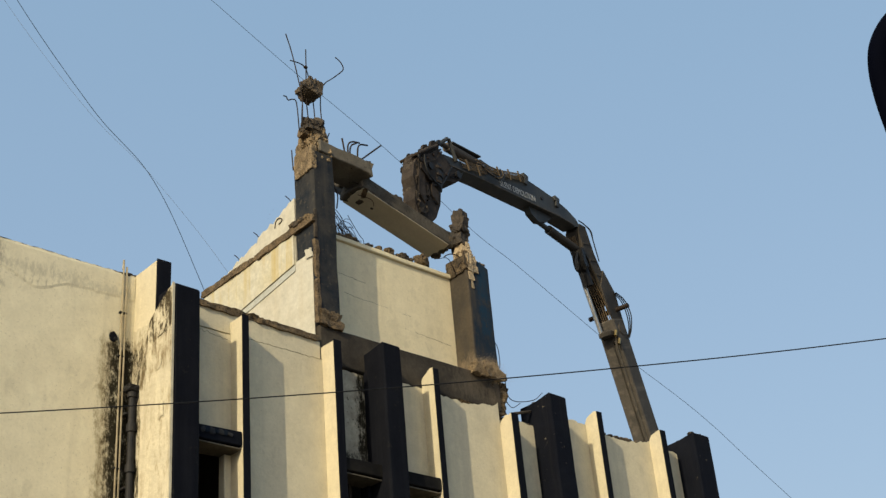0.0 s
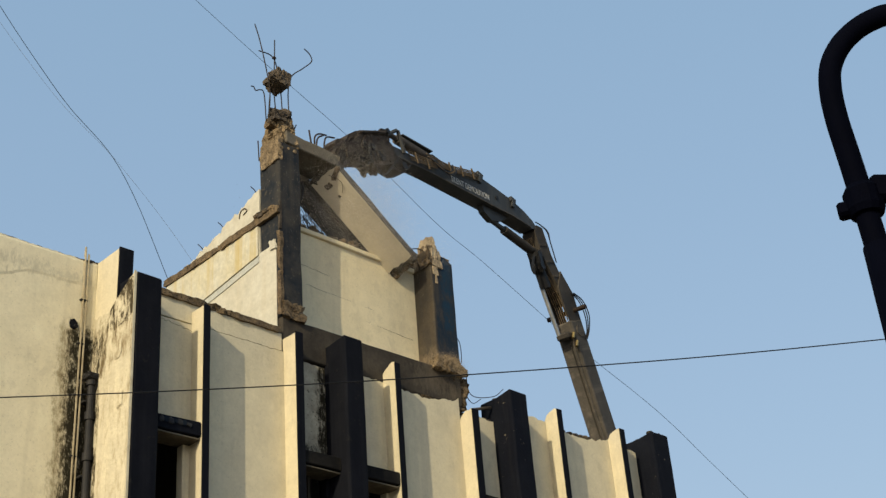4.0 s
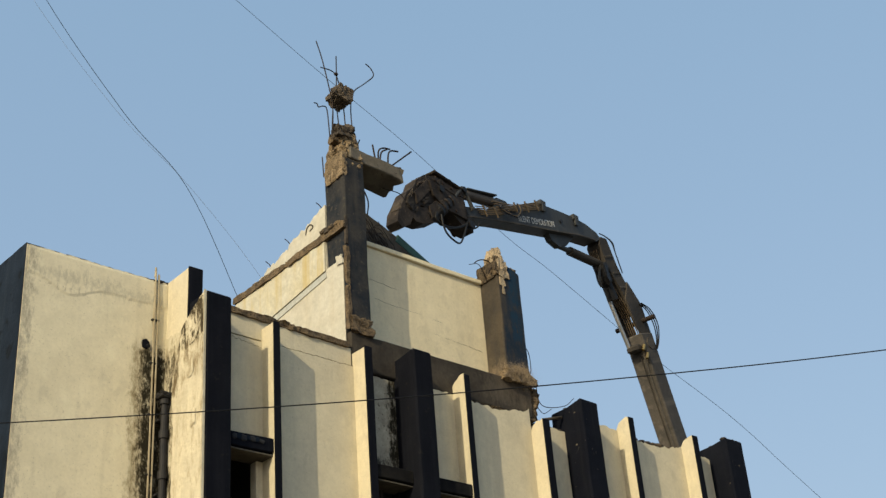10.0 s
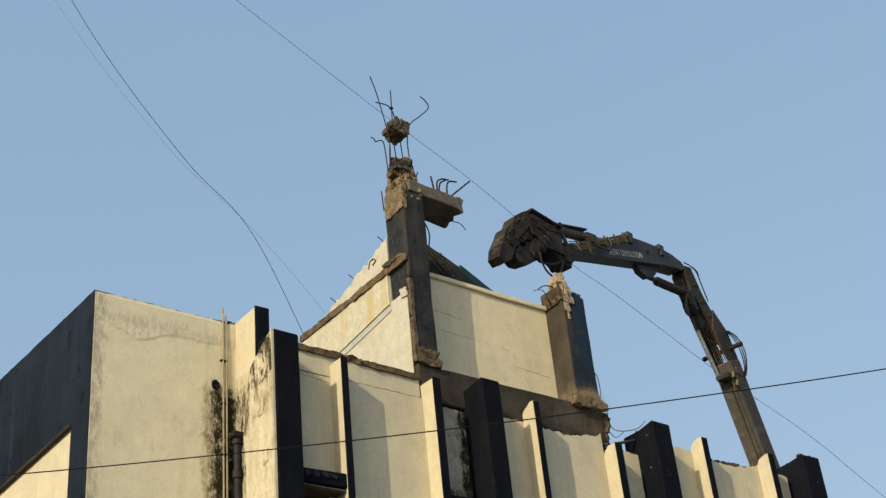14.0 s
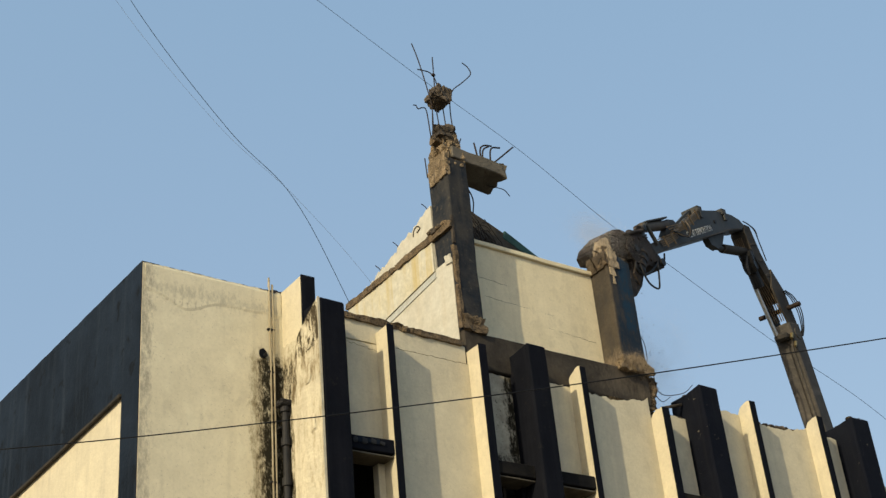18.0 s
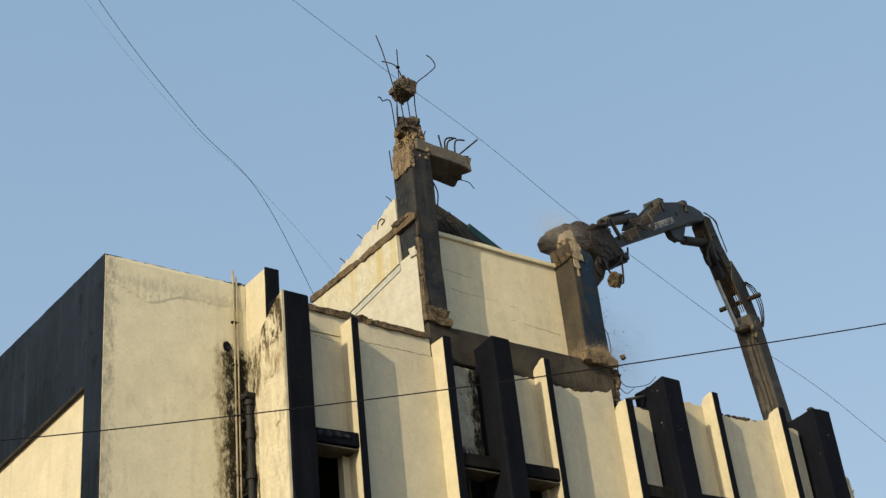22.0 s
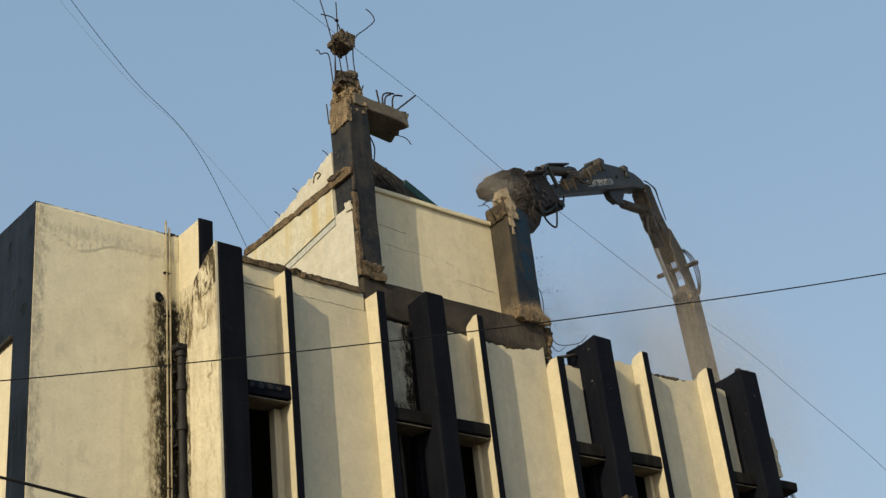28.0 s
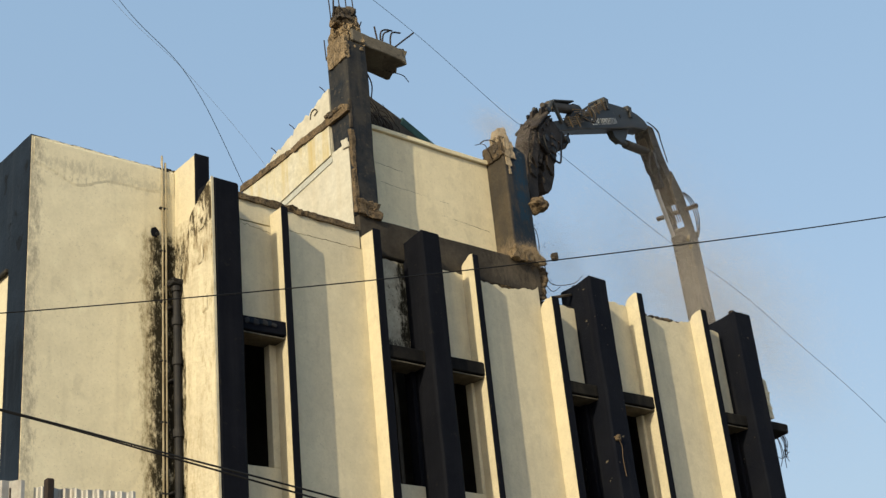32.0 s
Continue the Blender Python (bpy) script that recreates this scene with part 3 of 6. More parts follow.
# left block: front wall, stained return, side wall with a black parapet
fw = part("front_wall", ragged(6.795, 9.06, 15.9, 16.15, 0.0, (lambda u: 11.58), 0.03, 0.015, seed=11), CREAM_STAINED, bld, "cream plaster wall with black water stains")
for k in range(30):
    c = chunk((0.05 + 0.13 * random.random(), 0.10, 0.025 + 0.04 * random.random()), k + 70, 2, 0.5)
    part("mortar_lump", moved(c, pose(6.85 + 2.1 * random.random(), 15.96, 11.58)), BROWNRUBBLE if k % 2 else DARKRUBBLE, fw)
bm = bmesh.new()
rows = []
for k in range(111):
    x = 6.83 + 0.02 * k
    z = 11.13 + 0.035 * noise.noise((x * 2.1, 3, 0)) + 0.03 * noise.noise((x * 6, 5, 0)) + 0.015 * noise.noise((x * 19, 5, 0)) - 0.2 * math.exp(-(((x - 7.48) / 0.34) ** 2))
    rows.append([bm.verts.new(p) for p in ((x, 15.9, z + 0.004), (x, 15.892 + 0.005 * noise.noise((x * 5, 8, 0)), z + 0.05), (x, 15.888, 11.54), (x, 15.9, 11.56))])
for r0, r1 in zip(rows, rows[1:]):
    for j in range(4):
        bm.faces.new((r0[j], r0[(j + 1) % 4], r1[(j + 1) % 4], r1[j]))
bm.faces.new(rows[0])
bm.faces.new(rows[-1])
part("upper_coat", bm, CREAM_STAINED, bld, "second coat of plaster ending in a wavy edge")
# no opening in the wall: a black disc stands for the hole's dark inside
bm = bmesh.new()
for k in range(18):
    a = 2 * math.pi * k / 18
    r = 0.062 + 0.016 * noise.noise((math.cos(a) * 2, math.sin(a) * 2, 3))
    bm.verts.new((8.70 + r * math.cos(a), 15.884, 10.50 + 1.25 * r * math.sin(a)))
ring = bm.verts[:]
tail = [bm.verts.new((v.co.x, 15.91, v.co.z)) for v in ring]
bm.faces.new(ring)
for k in range(18):
    bm.faces.new((ring[k], ring[(k + 1) % 18], tail[(k + 1) % 18], tail[k]))
part("vent_hole", bm, BLACK, fw, "black disc painted as the dark of a hole where a pipe came out")
part("pipe_stump", tube([(8.73, 15.89, 10.47), (8.73, 15.85, 10.46)], 0.03, 10), PIPE, fw, "stump of a broken pipe")
for k in range(7):
    part("mortar_lump", moved(chunk((0.12 + 0.1 * random.random(), 0.14, 0.08), k + 331, 2, 0.5), pose(8.86 + 0.24 * random.random(), 15.96 + 0.1 * random.random(), 11.56 + 0.05 * random.random())), DARKRUBBLE, fw)
part("return_wall", ragged(9.03, 9.068, 14.845, 15.95, 0.0, (lambda u: 11.02 - 0.40 * max(0, min(1, (u - 14.86) / 0.5)) + 0.1 * max(0, u - 15.4)), 0.03, 0.05, seed=13, axis=1), RETURN_STAINED, bld, "mouldy plaster return beside the pillar")
bm = bmesh.new()
rows = []
for k in range(100):
    z = 4.0 + 0.07 * k
    y = 15.60 + 0.05 * noise.noise((z * 1.3, 2.0, 0)) + 0.03 * noise.noise((z * 5, 4.0, 0)) + 0.015 * noise.noise((z * 17, 4.0, 0)) - max(0.0, z - 9.9) * 0.22 - max(0.0, z - 10.6) * 1.4
    rows.append([bm.verts.new(p) for p in ((9.022, 14.86, z), (8.99 + 0.012 * noise.noise((z * 4, 7, 1)), y - 0.03, z), (9.03, y, z), (9.03, 14.86, z))])
for r0, r1 in zip(rows, rows[1:]):
    for j in range(4):
        bm.faces.new((r0[j], r0[(j + 1) % 4], r1[(j + 1) % 4], r1[j]))
bm.faces.new(rows[0])
bm.faces.new(rows[-1])
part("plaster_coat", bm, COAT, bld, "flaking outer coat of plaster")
for k in range(4):
    y, z = random.uniform(15.0, 15.45), random.uniform(8.8, 10.4)
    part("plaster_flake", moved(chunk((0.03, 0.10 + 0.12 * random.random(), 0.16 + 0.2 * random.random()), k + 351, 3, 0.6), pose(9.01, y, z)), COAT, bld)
part("parapet_stub", slab(9.04, 9.27, 15.32, 16.4, 10.2, 11.61, 0.012, 0.006), CREAM, bld, "cream parapet stub")
part("parapet_stub_edge", slab(9.035, 9.275, 15.29, 15.318, 10.2, 11.62, 0.008, 0.004), BLACK, bld, "black front of the parapet stub")
part("side_wall", slab(6.81, 7.05, 16.5, 30.0, 0.0, 9.72, 0.01), CREAM, bld, "cream side wall")
part("side_parapet", ragged(6.785, 7.05, 15.915, 30.0, 9.72, (lambda u: 11.60 + 0.045 * min(6, u - 15.915)), 0.12, 0.012, seed=15, axis=1), BLUEBLACK, bld, "black-painted side parapet")
part("corner_strip", slab(6.785, 7.04, 15.915, 16.5, 0.0, 9.72, 0.0), BLUEBLACK, bld, "black-painted corner strip")
part("drip_ledge", slab(6.74, 6.80, 16.5, 30.0, 9.69, 9.75, 0.012, 0.008), DUSTY, bld, "narrow drip ledge")

# slabs, and inner walls and a ceiling added to keep the window openings dark
part("roof_slab", slab(9.3, 15.9, 15.55, 26.0, 10.74, 10.98, 0.0), CONCRETE, bld, "bare roof slab")
part("floor_slab", slab(7.05, 21.0, 15.45, 26.0, 5.9, 6.1, 0.0), CONCRETE, bld)
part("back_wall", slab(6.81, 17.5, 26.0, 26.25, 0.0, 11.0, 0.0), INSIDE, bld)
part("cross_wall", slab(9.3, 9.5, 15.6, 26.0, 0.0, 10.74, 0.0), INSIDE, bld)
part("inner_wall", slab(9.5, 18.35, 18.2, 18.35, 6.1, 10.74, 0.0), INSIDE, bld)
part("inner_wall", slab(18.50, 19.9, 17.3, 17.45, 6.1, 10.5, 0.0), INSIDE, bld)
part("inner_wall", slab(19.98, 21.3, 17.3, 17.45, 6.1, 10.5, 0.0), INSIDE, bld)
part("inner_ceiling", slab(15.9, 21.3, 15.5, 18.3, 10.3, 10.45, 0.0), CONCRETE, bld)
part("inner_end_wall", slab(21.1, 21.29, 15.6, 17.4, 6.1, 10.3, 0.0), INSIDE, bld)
part("end_wall", ragged(21.3, 21.60, 15.3, 18.0, 0.0, (lambda u: 10.3 - 0.8 * (u - 15.3)), 0.08, 0.12, seed=31, axis=1), CREAM, bld, "broken end wall")
part("lintel_stub", slab(21.28, 22.05, 15.02, 15.45, 8.86, 9.06, 0.02, 0.04, 0.1), DUSTBLACK, bld, "broken lintel stub")
bm = bmesh.new()
for k in range(7):
    p = Vector((21.95 + 0.1 * random.random(), 15.15 + 0.2 * random.random(), 8.9))
    tube(smooth_path([p, p + Vector((0.08, 0, -0.2)), p + Vector((0.1 * random.uniform(-1, 1), 0.0, -0.45)), p + Vector((0.12 * random.uniform(-2, 1), 0, -0.35 - 0.4 * random.random()))], 4), 0.007, 4, bm)
part("torn_bars", bm, STEEL, bld, "torn reinforcing bars")

# ---- rooftop tower ----
tow = thing("rooftop_tower", (13.5, 15.6, 10.98), "broken rooftop stair tower with dark columns and cream panel", "tower")
part("base_beam", slab(12.02, 15.98, PAN + 0.01, 15.9, 10.70, 11.35, 0.02, 0.02), DARKBEAM, tow, "dark dusty base beam under the tower")
part("beam_soffit", ragged(14.3, 16.05, PAN + 0.03, 15.6, 10.66, (lambda u: 10.72), 0.06, 0.02, seed=77), RUBBLE, tow, "crumbling underside of the beam")
bm = crust(15.80, 16.14, 15.33, 15.72, 10.72, 11.28, 41, 0.07, 0.03)
part("broken_end", bm, RUBBLE, tow, "broken beam end")
col1 = part("column", slab(12.0, 12.45, PAN, 15.85, 11.35, 14.70, 0.02, 0.014, 0.2), COLUMNPAINT, tow, "dark blue-black painted concrete column")
part("white_face", slab(11.985, 11.999, 15.40, 15.86, 11.1, 12.72, 0.003, 0.004), WHITE, col1, "white-painted side of the column")
part("chipped_corner", crust(11.98, 12.05, 15.285, 15.37, 11.42, 12.95, 3, 0.05, 0.028), RUBBLE, col1, "chipped corner of the column")
part("chipped_corner", crust(11.985, 12.03, 15.285, 15.33, 12.95, 13.5, 4, 0.02, 0.03), DARKRUBBLE, col1)
part("torn_flap", crust(11.955, 11.99, 15.38, 15.56, 12.62, 12.80, 61, 0.03, 0.03), WHITE, col1, "torn flap of white plaster")
part("chipped_foot", crust(12.02, 12.46, 15.265, 15.36, 11.33, 11.62, 5, 0.05, 0.03), RUBBLE, col1, "broken plaster at the foot of the column")
bm = slab(15.43, 16.0, PAN, 15.80, 11.35, 13.68, 0.02, 0.014, 0.2)
for v in bm.verts:
    if v.co.z > 13.6:
        v.co.z -= 0.5 * max(0.0, v.co.x - 15.75) + 0.03 * noise.noise(v.co * 9)
col2 = part("column", bm, DUSTBLUE, tow, "dusty dark column with its top broken off")
part("rubble_foot", crust(15.28, 16.03, 15.20, 15.44, 11.27, 11.58, 7, 0.06, 0.02, 1.3), TANRUBBLE, col2, "tan rubble heaped at the foot")
pnl = part("infill_panel", slab(12.45, 15.43, 15.75, 15.93, 11.30, 13.36, 0.008, 0.006), PANELCREAM, tow, "cream plastered infill panel")
bm = bmesh.new()
for z0, a, b in ((12.75, 12.6, 13.4), (12.38, 12.9, 14.4), (12.05, 14.2, 15.3)):
    tube([(a + (b - a) * k / 14, 15.749, z0 - 0.06 * k / 14 + 0.02 * noise.noise((k * 0.7, z0, 0))) for k in range(15)], 0.002, 4, bm)
part("crack", bm, DARKRUBBLE, pnl, "hairline crack in the plaster")
part("coping", slab(12.45, 15.45, 15.70, 16.0, 13.36, 13.45, 0.012, 0.012, 0.1), PANELCREAM, tow, "cream coping along the panel")
part("side_panel", ragged(12.0, 12.2, 15.86, 18.6, 11.0, (lambda u: 13.25), 0.1, 0.0, axis=1), WHITE, tow, "white side wall")
band = part("yellowed_band", slab(11.965, 11.9985, 15.87, 18.6, 12.69, 13.26, 0.0, 0.0), YELLOWED, tow, "yellow-stained plaster band")
for v in band.data.vertices:
    if v.co.z < 13.0:
        v.co.z -= (v.co.y - 15.86) * 0.118
stripe = part("blue_stripe", slab(11.985, 11.998, 15.87, 18.2, 12.565, 12.683, 0.002), PALEBLUE, tow, "pale blue stripe on the side wall")
for v in stripe.data.vertices:
    v.co.z -= (v.co.y - 15.86) * 0.118
part("side_upper", ragged(12.0, 12.2, 15.86, 18.6, 13.36, (lambda u: 13.98 - 0.26 * (u - 15.86)), 0.05, 0.07, seed=5, axis=1), WHITE, tow, "white wall with a crumbling top")
part("wall_scar", tube(smooth_path([(11.99, 16.42, 13.66), (11.99, 16.38, 13.78), (11.99, 16.28, 13.80), (11.99, 16.2, 13.72), (11.99, 16.3, 13.68)], 3), 0.009, 5), DARKRUBBLE, tow, "scar where a bracket was fixed")
for y, z in ((16.9, 13.72), (17.5, 13.55), (15.95, 13.98)):
    part("reinforcing_bar", tube(smooth_path([(12.1, y, z - 0.2), (12.0, y + 0.02, z + 0.02), (11.92, y + 0.05, z + 0.1)], 3), 0.008, 4), STEEL, tow)
led = part("ledge", crust(11.935, 12.05, 15.30, 18.6, 13.25, 13.38, 8, 0.045, 0.026), RUBBLE, tow, "broken concrete ledge")
for k in range(8):
    part("ledge_lump", moved(chunk((0.1, 0.16, 0.09), k + 31, 2, 0.5), pose(11.96, 15.35 + 0.6 * random.random(), 13.38 + 0.05 * random.random())), DARKRUBBLE if k % 2 else RUBBLE, led)

# crumbled heads of the columns: stacked broken lumps
head = part("broken_head", crust(12.0, 12.41, 15.31, 15.81, 14.60, 15.28, 11, 0.065, 0.024, 0.6), TANRUBBLE, tow, "crumbled tan column head")
part("loose_plaster", crust(11.97, 12.07, 15.29, 15.80, 14.30, 14.78, 12, 0.035, 0.022), TANRUBBLE, head, "plaster hanging loose on the column")
for k, (x, y, z, a) in enumerate([(12.07, 15.45, 15.28, 0.24), (12.25, 15.45, 15.34, 0.2), (12.15, 15.6, 15.42, 0.2), (12.0, 15.5, 15.14, 0.16), (12.36, 15.45, 15.12, 0.16)]):
    part("broken_lump", moved(crust(-a / 2, a / 2, -a / 2, a / 2, -a / 2, a / 2, k + 20, 0.055, 0.025), pose(x, y, z, 20 * k, 30 * k, 50 * k)), DARKRUBBLE if k != 3 else RUBBLE, head)
part("broken_lump", crust(15.44, 15.70, 15.31, 15.66, 13.50, 14.04, 31, 0.045, 0.02, 1.3), PALERUBBLE, col2, "crumbled pale column head")
part("broken_lump", crust(15.46, 15.72, 15.27, 15.40, 13.36, 13.74, 33, 0.035, 0.02, 0.8), PALERUBBLE, col2)
part("broken_lump", crust(15.405, 15.44, 15.34, 15.80, 13.36, 13.70, 32, 0.025, 0.02), BROWNRUBBLE, col2)
part("broken_lump", crust(15.47, 15.60, 15.275, 15.32, 13.20, 13.5, 34, 0.03, 0.018), PALERUBBLE, col2)
part("broken_lump", crust(15.52, 15.57, 15.28, 15.31, 13.02, 13.24, 35, 0.02, 0.018), PALERUBBLE, col2)
part("broken_lump", crust(15.40, 15.60, 15.29, 15.62, 13.42, 13.84, 36, 0.05, 0.022, 1.0), RUBBLE, col2)
for way in ([(15.52, 15.45, 13.70), (15.32, 15.45, 13.73), (15.16, 15.45, 13.68), (15.03, 15.44, 13.58)], [(15.52, 15.38, 13.62), (15.42, 15.38, 13.58), (15.34, 15.37, 13.50), (15.29, 15.37, 13.40)]):
    part("reinforcing_bar", tube(smooth_path(way, 4), 0.011, 5), STEEL, tow, "bar bent out of the broken column")
stub = part("beam_stub", slab(12.16, 13.34, PAN - 0.012, 15.92, 14.71, 14.95, 0.015, 0.025, 0.1), STUBGREY, tow, "broken stub of the top beam")
for v in stub.data.vertices:
    v.co.z += -0.07 * (v.co.x - 12.35) + 0.01 * (v.co.x < 12.5)
    if v.co.x > 13.3:
        v.co += noise.noise_vector(v.co * 5) * 0.09
for k in range(7):
    part("broken_lump", moved(chunk((0.16, 0.16, 0.08), k + 81, 3, 0.5), pose(12.9 + 0.5 * random.random(), 15.4 + 0.3 * random.random(), 14.92)), DARKRUBBLE, stub)
part("hanging_lump", moved(crust(-0.16, 0.16, -0.16, 0.16, -0.17, 0.17, 40, 0.05, 0.024), pose(12.14, 15.5, 16.14, 0, 20, 0)), LUMPBROWN, tow, "concrete lump held up by bent bars")

# bars sticking up out of the column head, and out of the stub
BARS = [[(11.95, 15.2), (11.98, 15.8), (11.93, 16.15), (11.78, 16.8), (11.66, 17.16)], [(12.15, 15.3), (12.1, 15.9), (12.12, 16.6), (12.13, 17.05)],
        [(12.32, 15.3), (12.28, 16.0), (12.2, 16.5), (12.08, 16.7), (11.8, 16.68)], [(12.42, 15.2), (12.38, 15.9), (12.46, 16.35), (12.72, 16.65), (12.95, 16.93), (12.9, 17.08), (12.78, 17.14)],
        [(11.92, 15.2), (11.88, 15.75), (11.8, 15.8), (11.7, 15.74), (11.66, 15.8), (11.6, 15.79)], [(12.0, 15.2), (12.02, 15.6), (12.05, 16.0), (12.02, 16.3)],
        [(12.45, 15.1), (12.55, 15.35)], [(11.76, 14.3), (11.74, 14.7)]]
for k, b in enumerate(BARS):
    part("reinforcing_bar", tube(smooth_path([(x, 15.5 + 0.04 * (k % 3), z) for x, z in b], 4), 0.011, 5), STEEL, tow)
part("wire_knot", moved(chunk((0.07, 0.06, 0.05), 4, 2, 0.3), pose(12.1, 15.52, 16.62)), STEEL, tow)
for k, b in enumerate([[(12.88, 14.9), (12.84, 15.15), (12.80, 15.40)], [(12.90, 14.9), (12.89, 15.25), (13.0, 15.38), (13.17, 15.42)], [(12.88, 14.9), (12.92, 15.22), (13.06, 15.35)], [(13.03, 14.9), (13.05, 15.2), (13.12, 15.32), (13.29, 15.37)], [(13.02, 14.9), (13.26, 15.14), (13.57, 15.45)]]):
    part("reinforcing_bar", tube(smooth_path([(x + 0.08, 15.55 - 0.04 * k, z) for x, z in b], 4), 0.0165, 5), STEEL, tow)
for k in range(5):
    part("broken_lump", moved(chunk((0.17, 0.16, 0.12), k + 381, 3, 0.5), pose(12.74 + 0.1 * k, 15.45 + 0.06 * (k % 2), 14.95 - 0.012 * k)), DARKRUBBLE, stub)
part("reinforcing_bar", tube(smooth_path([(13.1, 15.6, 14.58), (13.3, 15.6, 14.60), (13.45, 15.55, 14.56), (13.52, 15.5, 14.42)], 4), 0.008, 4), STEEL, tow)
part("reinforcing_bar", tube(smooth_path([(12.6, 15.6, 14.5), (12.75, 15.6, 14.2), (12.72, 15.6, 13.9)], 4), 0.012, 4), STEEL, tow)
for k, b in enumerate([[(16.0, 15.4, 11.6), (16.1, 15.3, 11.4), (16.15, 15.3, 11.05), (16.3, 15.25, 10.95), (16.7, 15.2, 11.05), (16.95, 15.2, 11.25)],
                       [(16.0, 15.45, 12.2), (16.12, 15.4, 12.05), (16.14, 15.4, 11.7), (16.05, 15.4, 11.5)], [(16.05, 15.4, 11.2), (16.3, 15.4, 10.9), (16.5, 15.35, 11.0)],
                       [(15.45, 15.6, 13.4), (15.2, 15.5, 13.62), (14.95, 15.5, 13.55)], [(15.5, 15.6, 13.3), (15.3, 15.5, 13.5)]]):
    part("reinforcing_bar", tube(smooth_path(b, 4), 0.007, 4), STEEL, tow)
# tangle of bars inside the tower behind the panel
bm = bmesh.new()
rnd = random.Random(5)
for k in range(44):
    x, y, z = 12.95 + 0.6 * rnd.random(), 16.06 + 0.22 * rnd.random(), 13.2
    pts = [(x, y, z)]
    for j in range(4):
        x, y, z = min(13.6, max(12.9, x + rnd.uniform(-0.3, 0.3))), y + rnd.uniform(-0.05, 0.05), z + rnd.uniform(0.05, 0.5)
        pts.append((x, y, min(z, 14.5 - 1.1 * (x - 12.9))))
    tube(smooth_path(pts, 3), 0.006, 4, bm)
for k in range(7):
    x = 12.9 + 0.25 * k
    tube(smooth_path([(x, 16.1, 13.3), (x + 0.1, 16.0, 13.65 - 0.03 * k), (x + 0.35, 15.95, 13.5)], 4), 0.012, 4, bm)
tagged(part("bar_tangle", bm, STEEL, tow, "tangle of bent reinforcing bars"), kind="stuff")
for k in range(22):
    part("rubble_lump", moved(chunk((0.1 + 0.22 * rnd.random(), 0.2, 0.08 + 0.1 * rnd.random()), k + 111, 2, 0.5), pose(12.55 + 2.8 * rnd.random(), 15.93 + 0.25 * rnd.random(), 13.44 - 0.02)), DARKRUBBLE if k % 2 else RUBBLE, tow)

# ---- pipes on the front wall ----
pipe = thing("drain_pipe", (8.97, 15.76, 0), "black cast-iron drain pipe in the wall corner", "pipe")
part("pipe_barrel", cyl((8.97, 15.76, 0.0), (8.97, 15.76, 9.66), 0.055), PIPE, pipe, smooth=False)
for z in (9.62, 9.1, 8.5, 7.45, 5.9, 4.0):
    part("pipe_socket", cyl((8.97, 15.76, z - 0.07), (8.97, 15.76, z + 0.05), 0.075), PIPE, pipe)
part("pipe_head", moved(chunk((0.26, 0.2, 0.1), 6, 3, 0.2), pose(8.98, 15.76, 9.68)), PIPE, pipe, "flared pipe head")
part("pipe_branch", cyl((8.99, 15.76, 9.45), (9.06, 15.72, 9.62), 0.04), PIPE, pipe)
for z in (9.3, 8.2, 6.6):
    part("pipe_bracket", slab(8.88, 9.08, 15.78, 15.9, z, z + 0.03, 0.004), PIPE, pipe)
for j, dx in enumerate((0.0, 0.055)):
    con = thing("wall_conduit", (8.80 + dx, 15.88, 0), "thin tan plastic conduit running up the wall", "conduit", group="conduits on the front wall")
    part("conduit_tube", tube(smooth_path([(8.80 + dx, 15.875, 0.0), (8.80 + dx, 15.875, 6.0), (8.81 + dx, 15.87, 9.0), (8.82 + dx, 15.875, 11.5 + (0.1 if j == 0 else 0)), (8.82 + dx, 15.9, 11.54 + (0.1 if j == 0 else 0))], 5), 0.014, 6), TANPIPE, con)
    for z in (10.9, 10.2, 9.4, 8.5, 7.6, 6.6):
        part("conduit_clip", slab(8.775 + dx, 8.84 + dx, 15.86, 15.902, z, z + 0.025, 0.003), PIPE, con)

# ---- falling beam and slab ----
beam = thing("concrete_beam", (14.1, 15.62, 14.2), "broken concrete beam with a painted underside", "beam")
# x along the beam from its torn hinge, y from the street side inwards, z up from the underside
bm = slab(0.0, 2.28, 0.0, 0.57, 0.014, 0.31, 0.02, 0.02, 0.09)
for v in bm.verts:
    if v.co.x > 2.12 or v.co.x < 0.14:
        v.co += noise.noise_vector(v.co * 6) * 0.07
part("beam_body", bm, BEAMSIDE, beam, local=True)
bm = slab(0.05, 2.17, 0.004, 0.566, 0.0, 0.016, 0.004, 0.004, 0.08)
for v in bm.verts:
    if v.co.x > 2.09 or v.co.x < 0.12:
        v.co.x += 0.08 * noise.noise((v.co.x, v.co.y * 9, 4))
part("beam_soffit", bm, PALEPAINT, beam, "pale painted underside", local=True)
for k in range(16):
    part("beam_lump", moved(chunk((0.2, 0.2, 0.12), k + 141, 3, 0.5), pose(0.1 + 2.0 * rnd.random(), rnd.uniform(0.12, 0.5), 0.32)), DARKRUBBLE, beam, local=True)
for k in range(5):
    part("beam_lump", moved(chunk((0.2, 0.16, 0.16), k + 161, 3, 0.5), pose(2.22 + 0.04 * rnd.random(), 0.08 + 0.1 * k, rnd.uniform(0.08, 0.24))), RUBBLE, beam, local=True)
part("beam_scar", moved(chunk((0.24, 0.09, 0.03), 8, 4, 0.5), pose(0.16, 0.09, -0.002, 0, 0, 60)), RUBBLE, beam, "scar where plaster broke off", local=True)
part("beam_scar", moved(chunk((0.1, 0.12, 0.026), 9, 4, 0.5), pose(0.26, 0.34, -0.002)), DARKRUBBLE, beam, local=True)
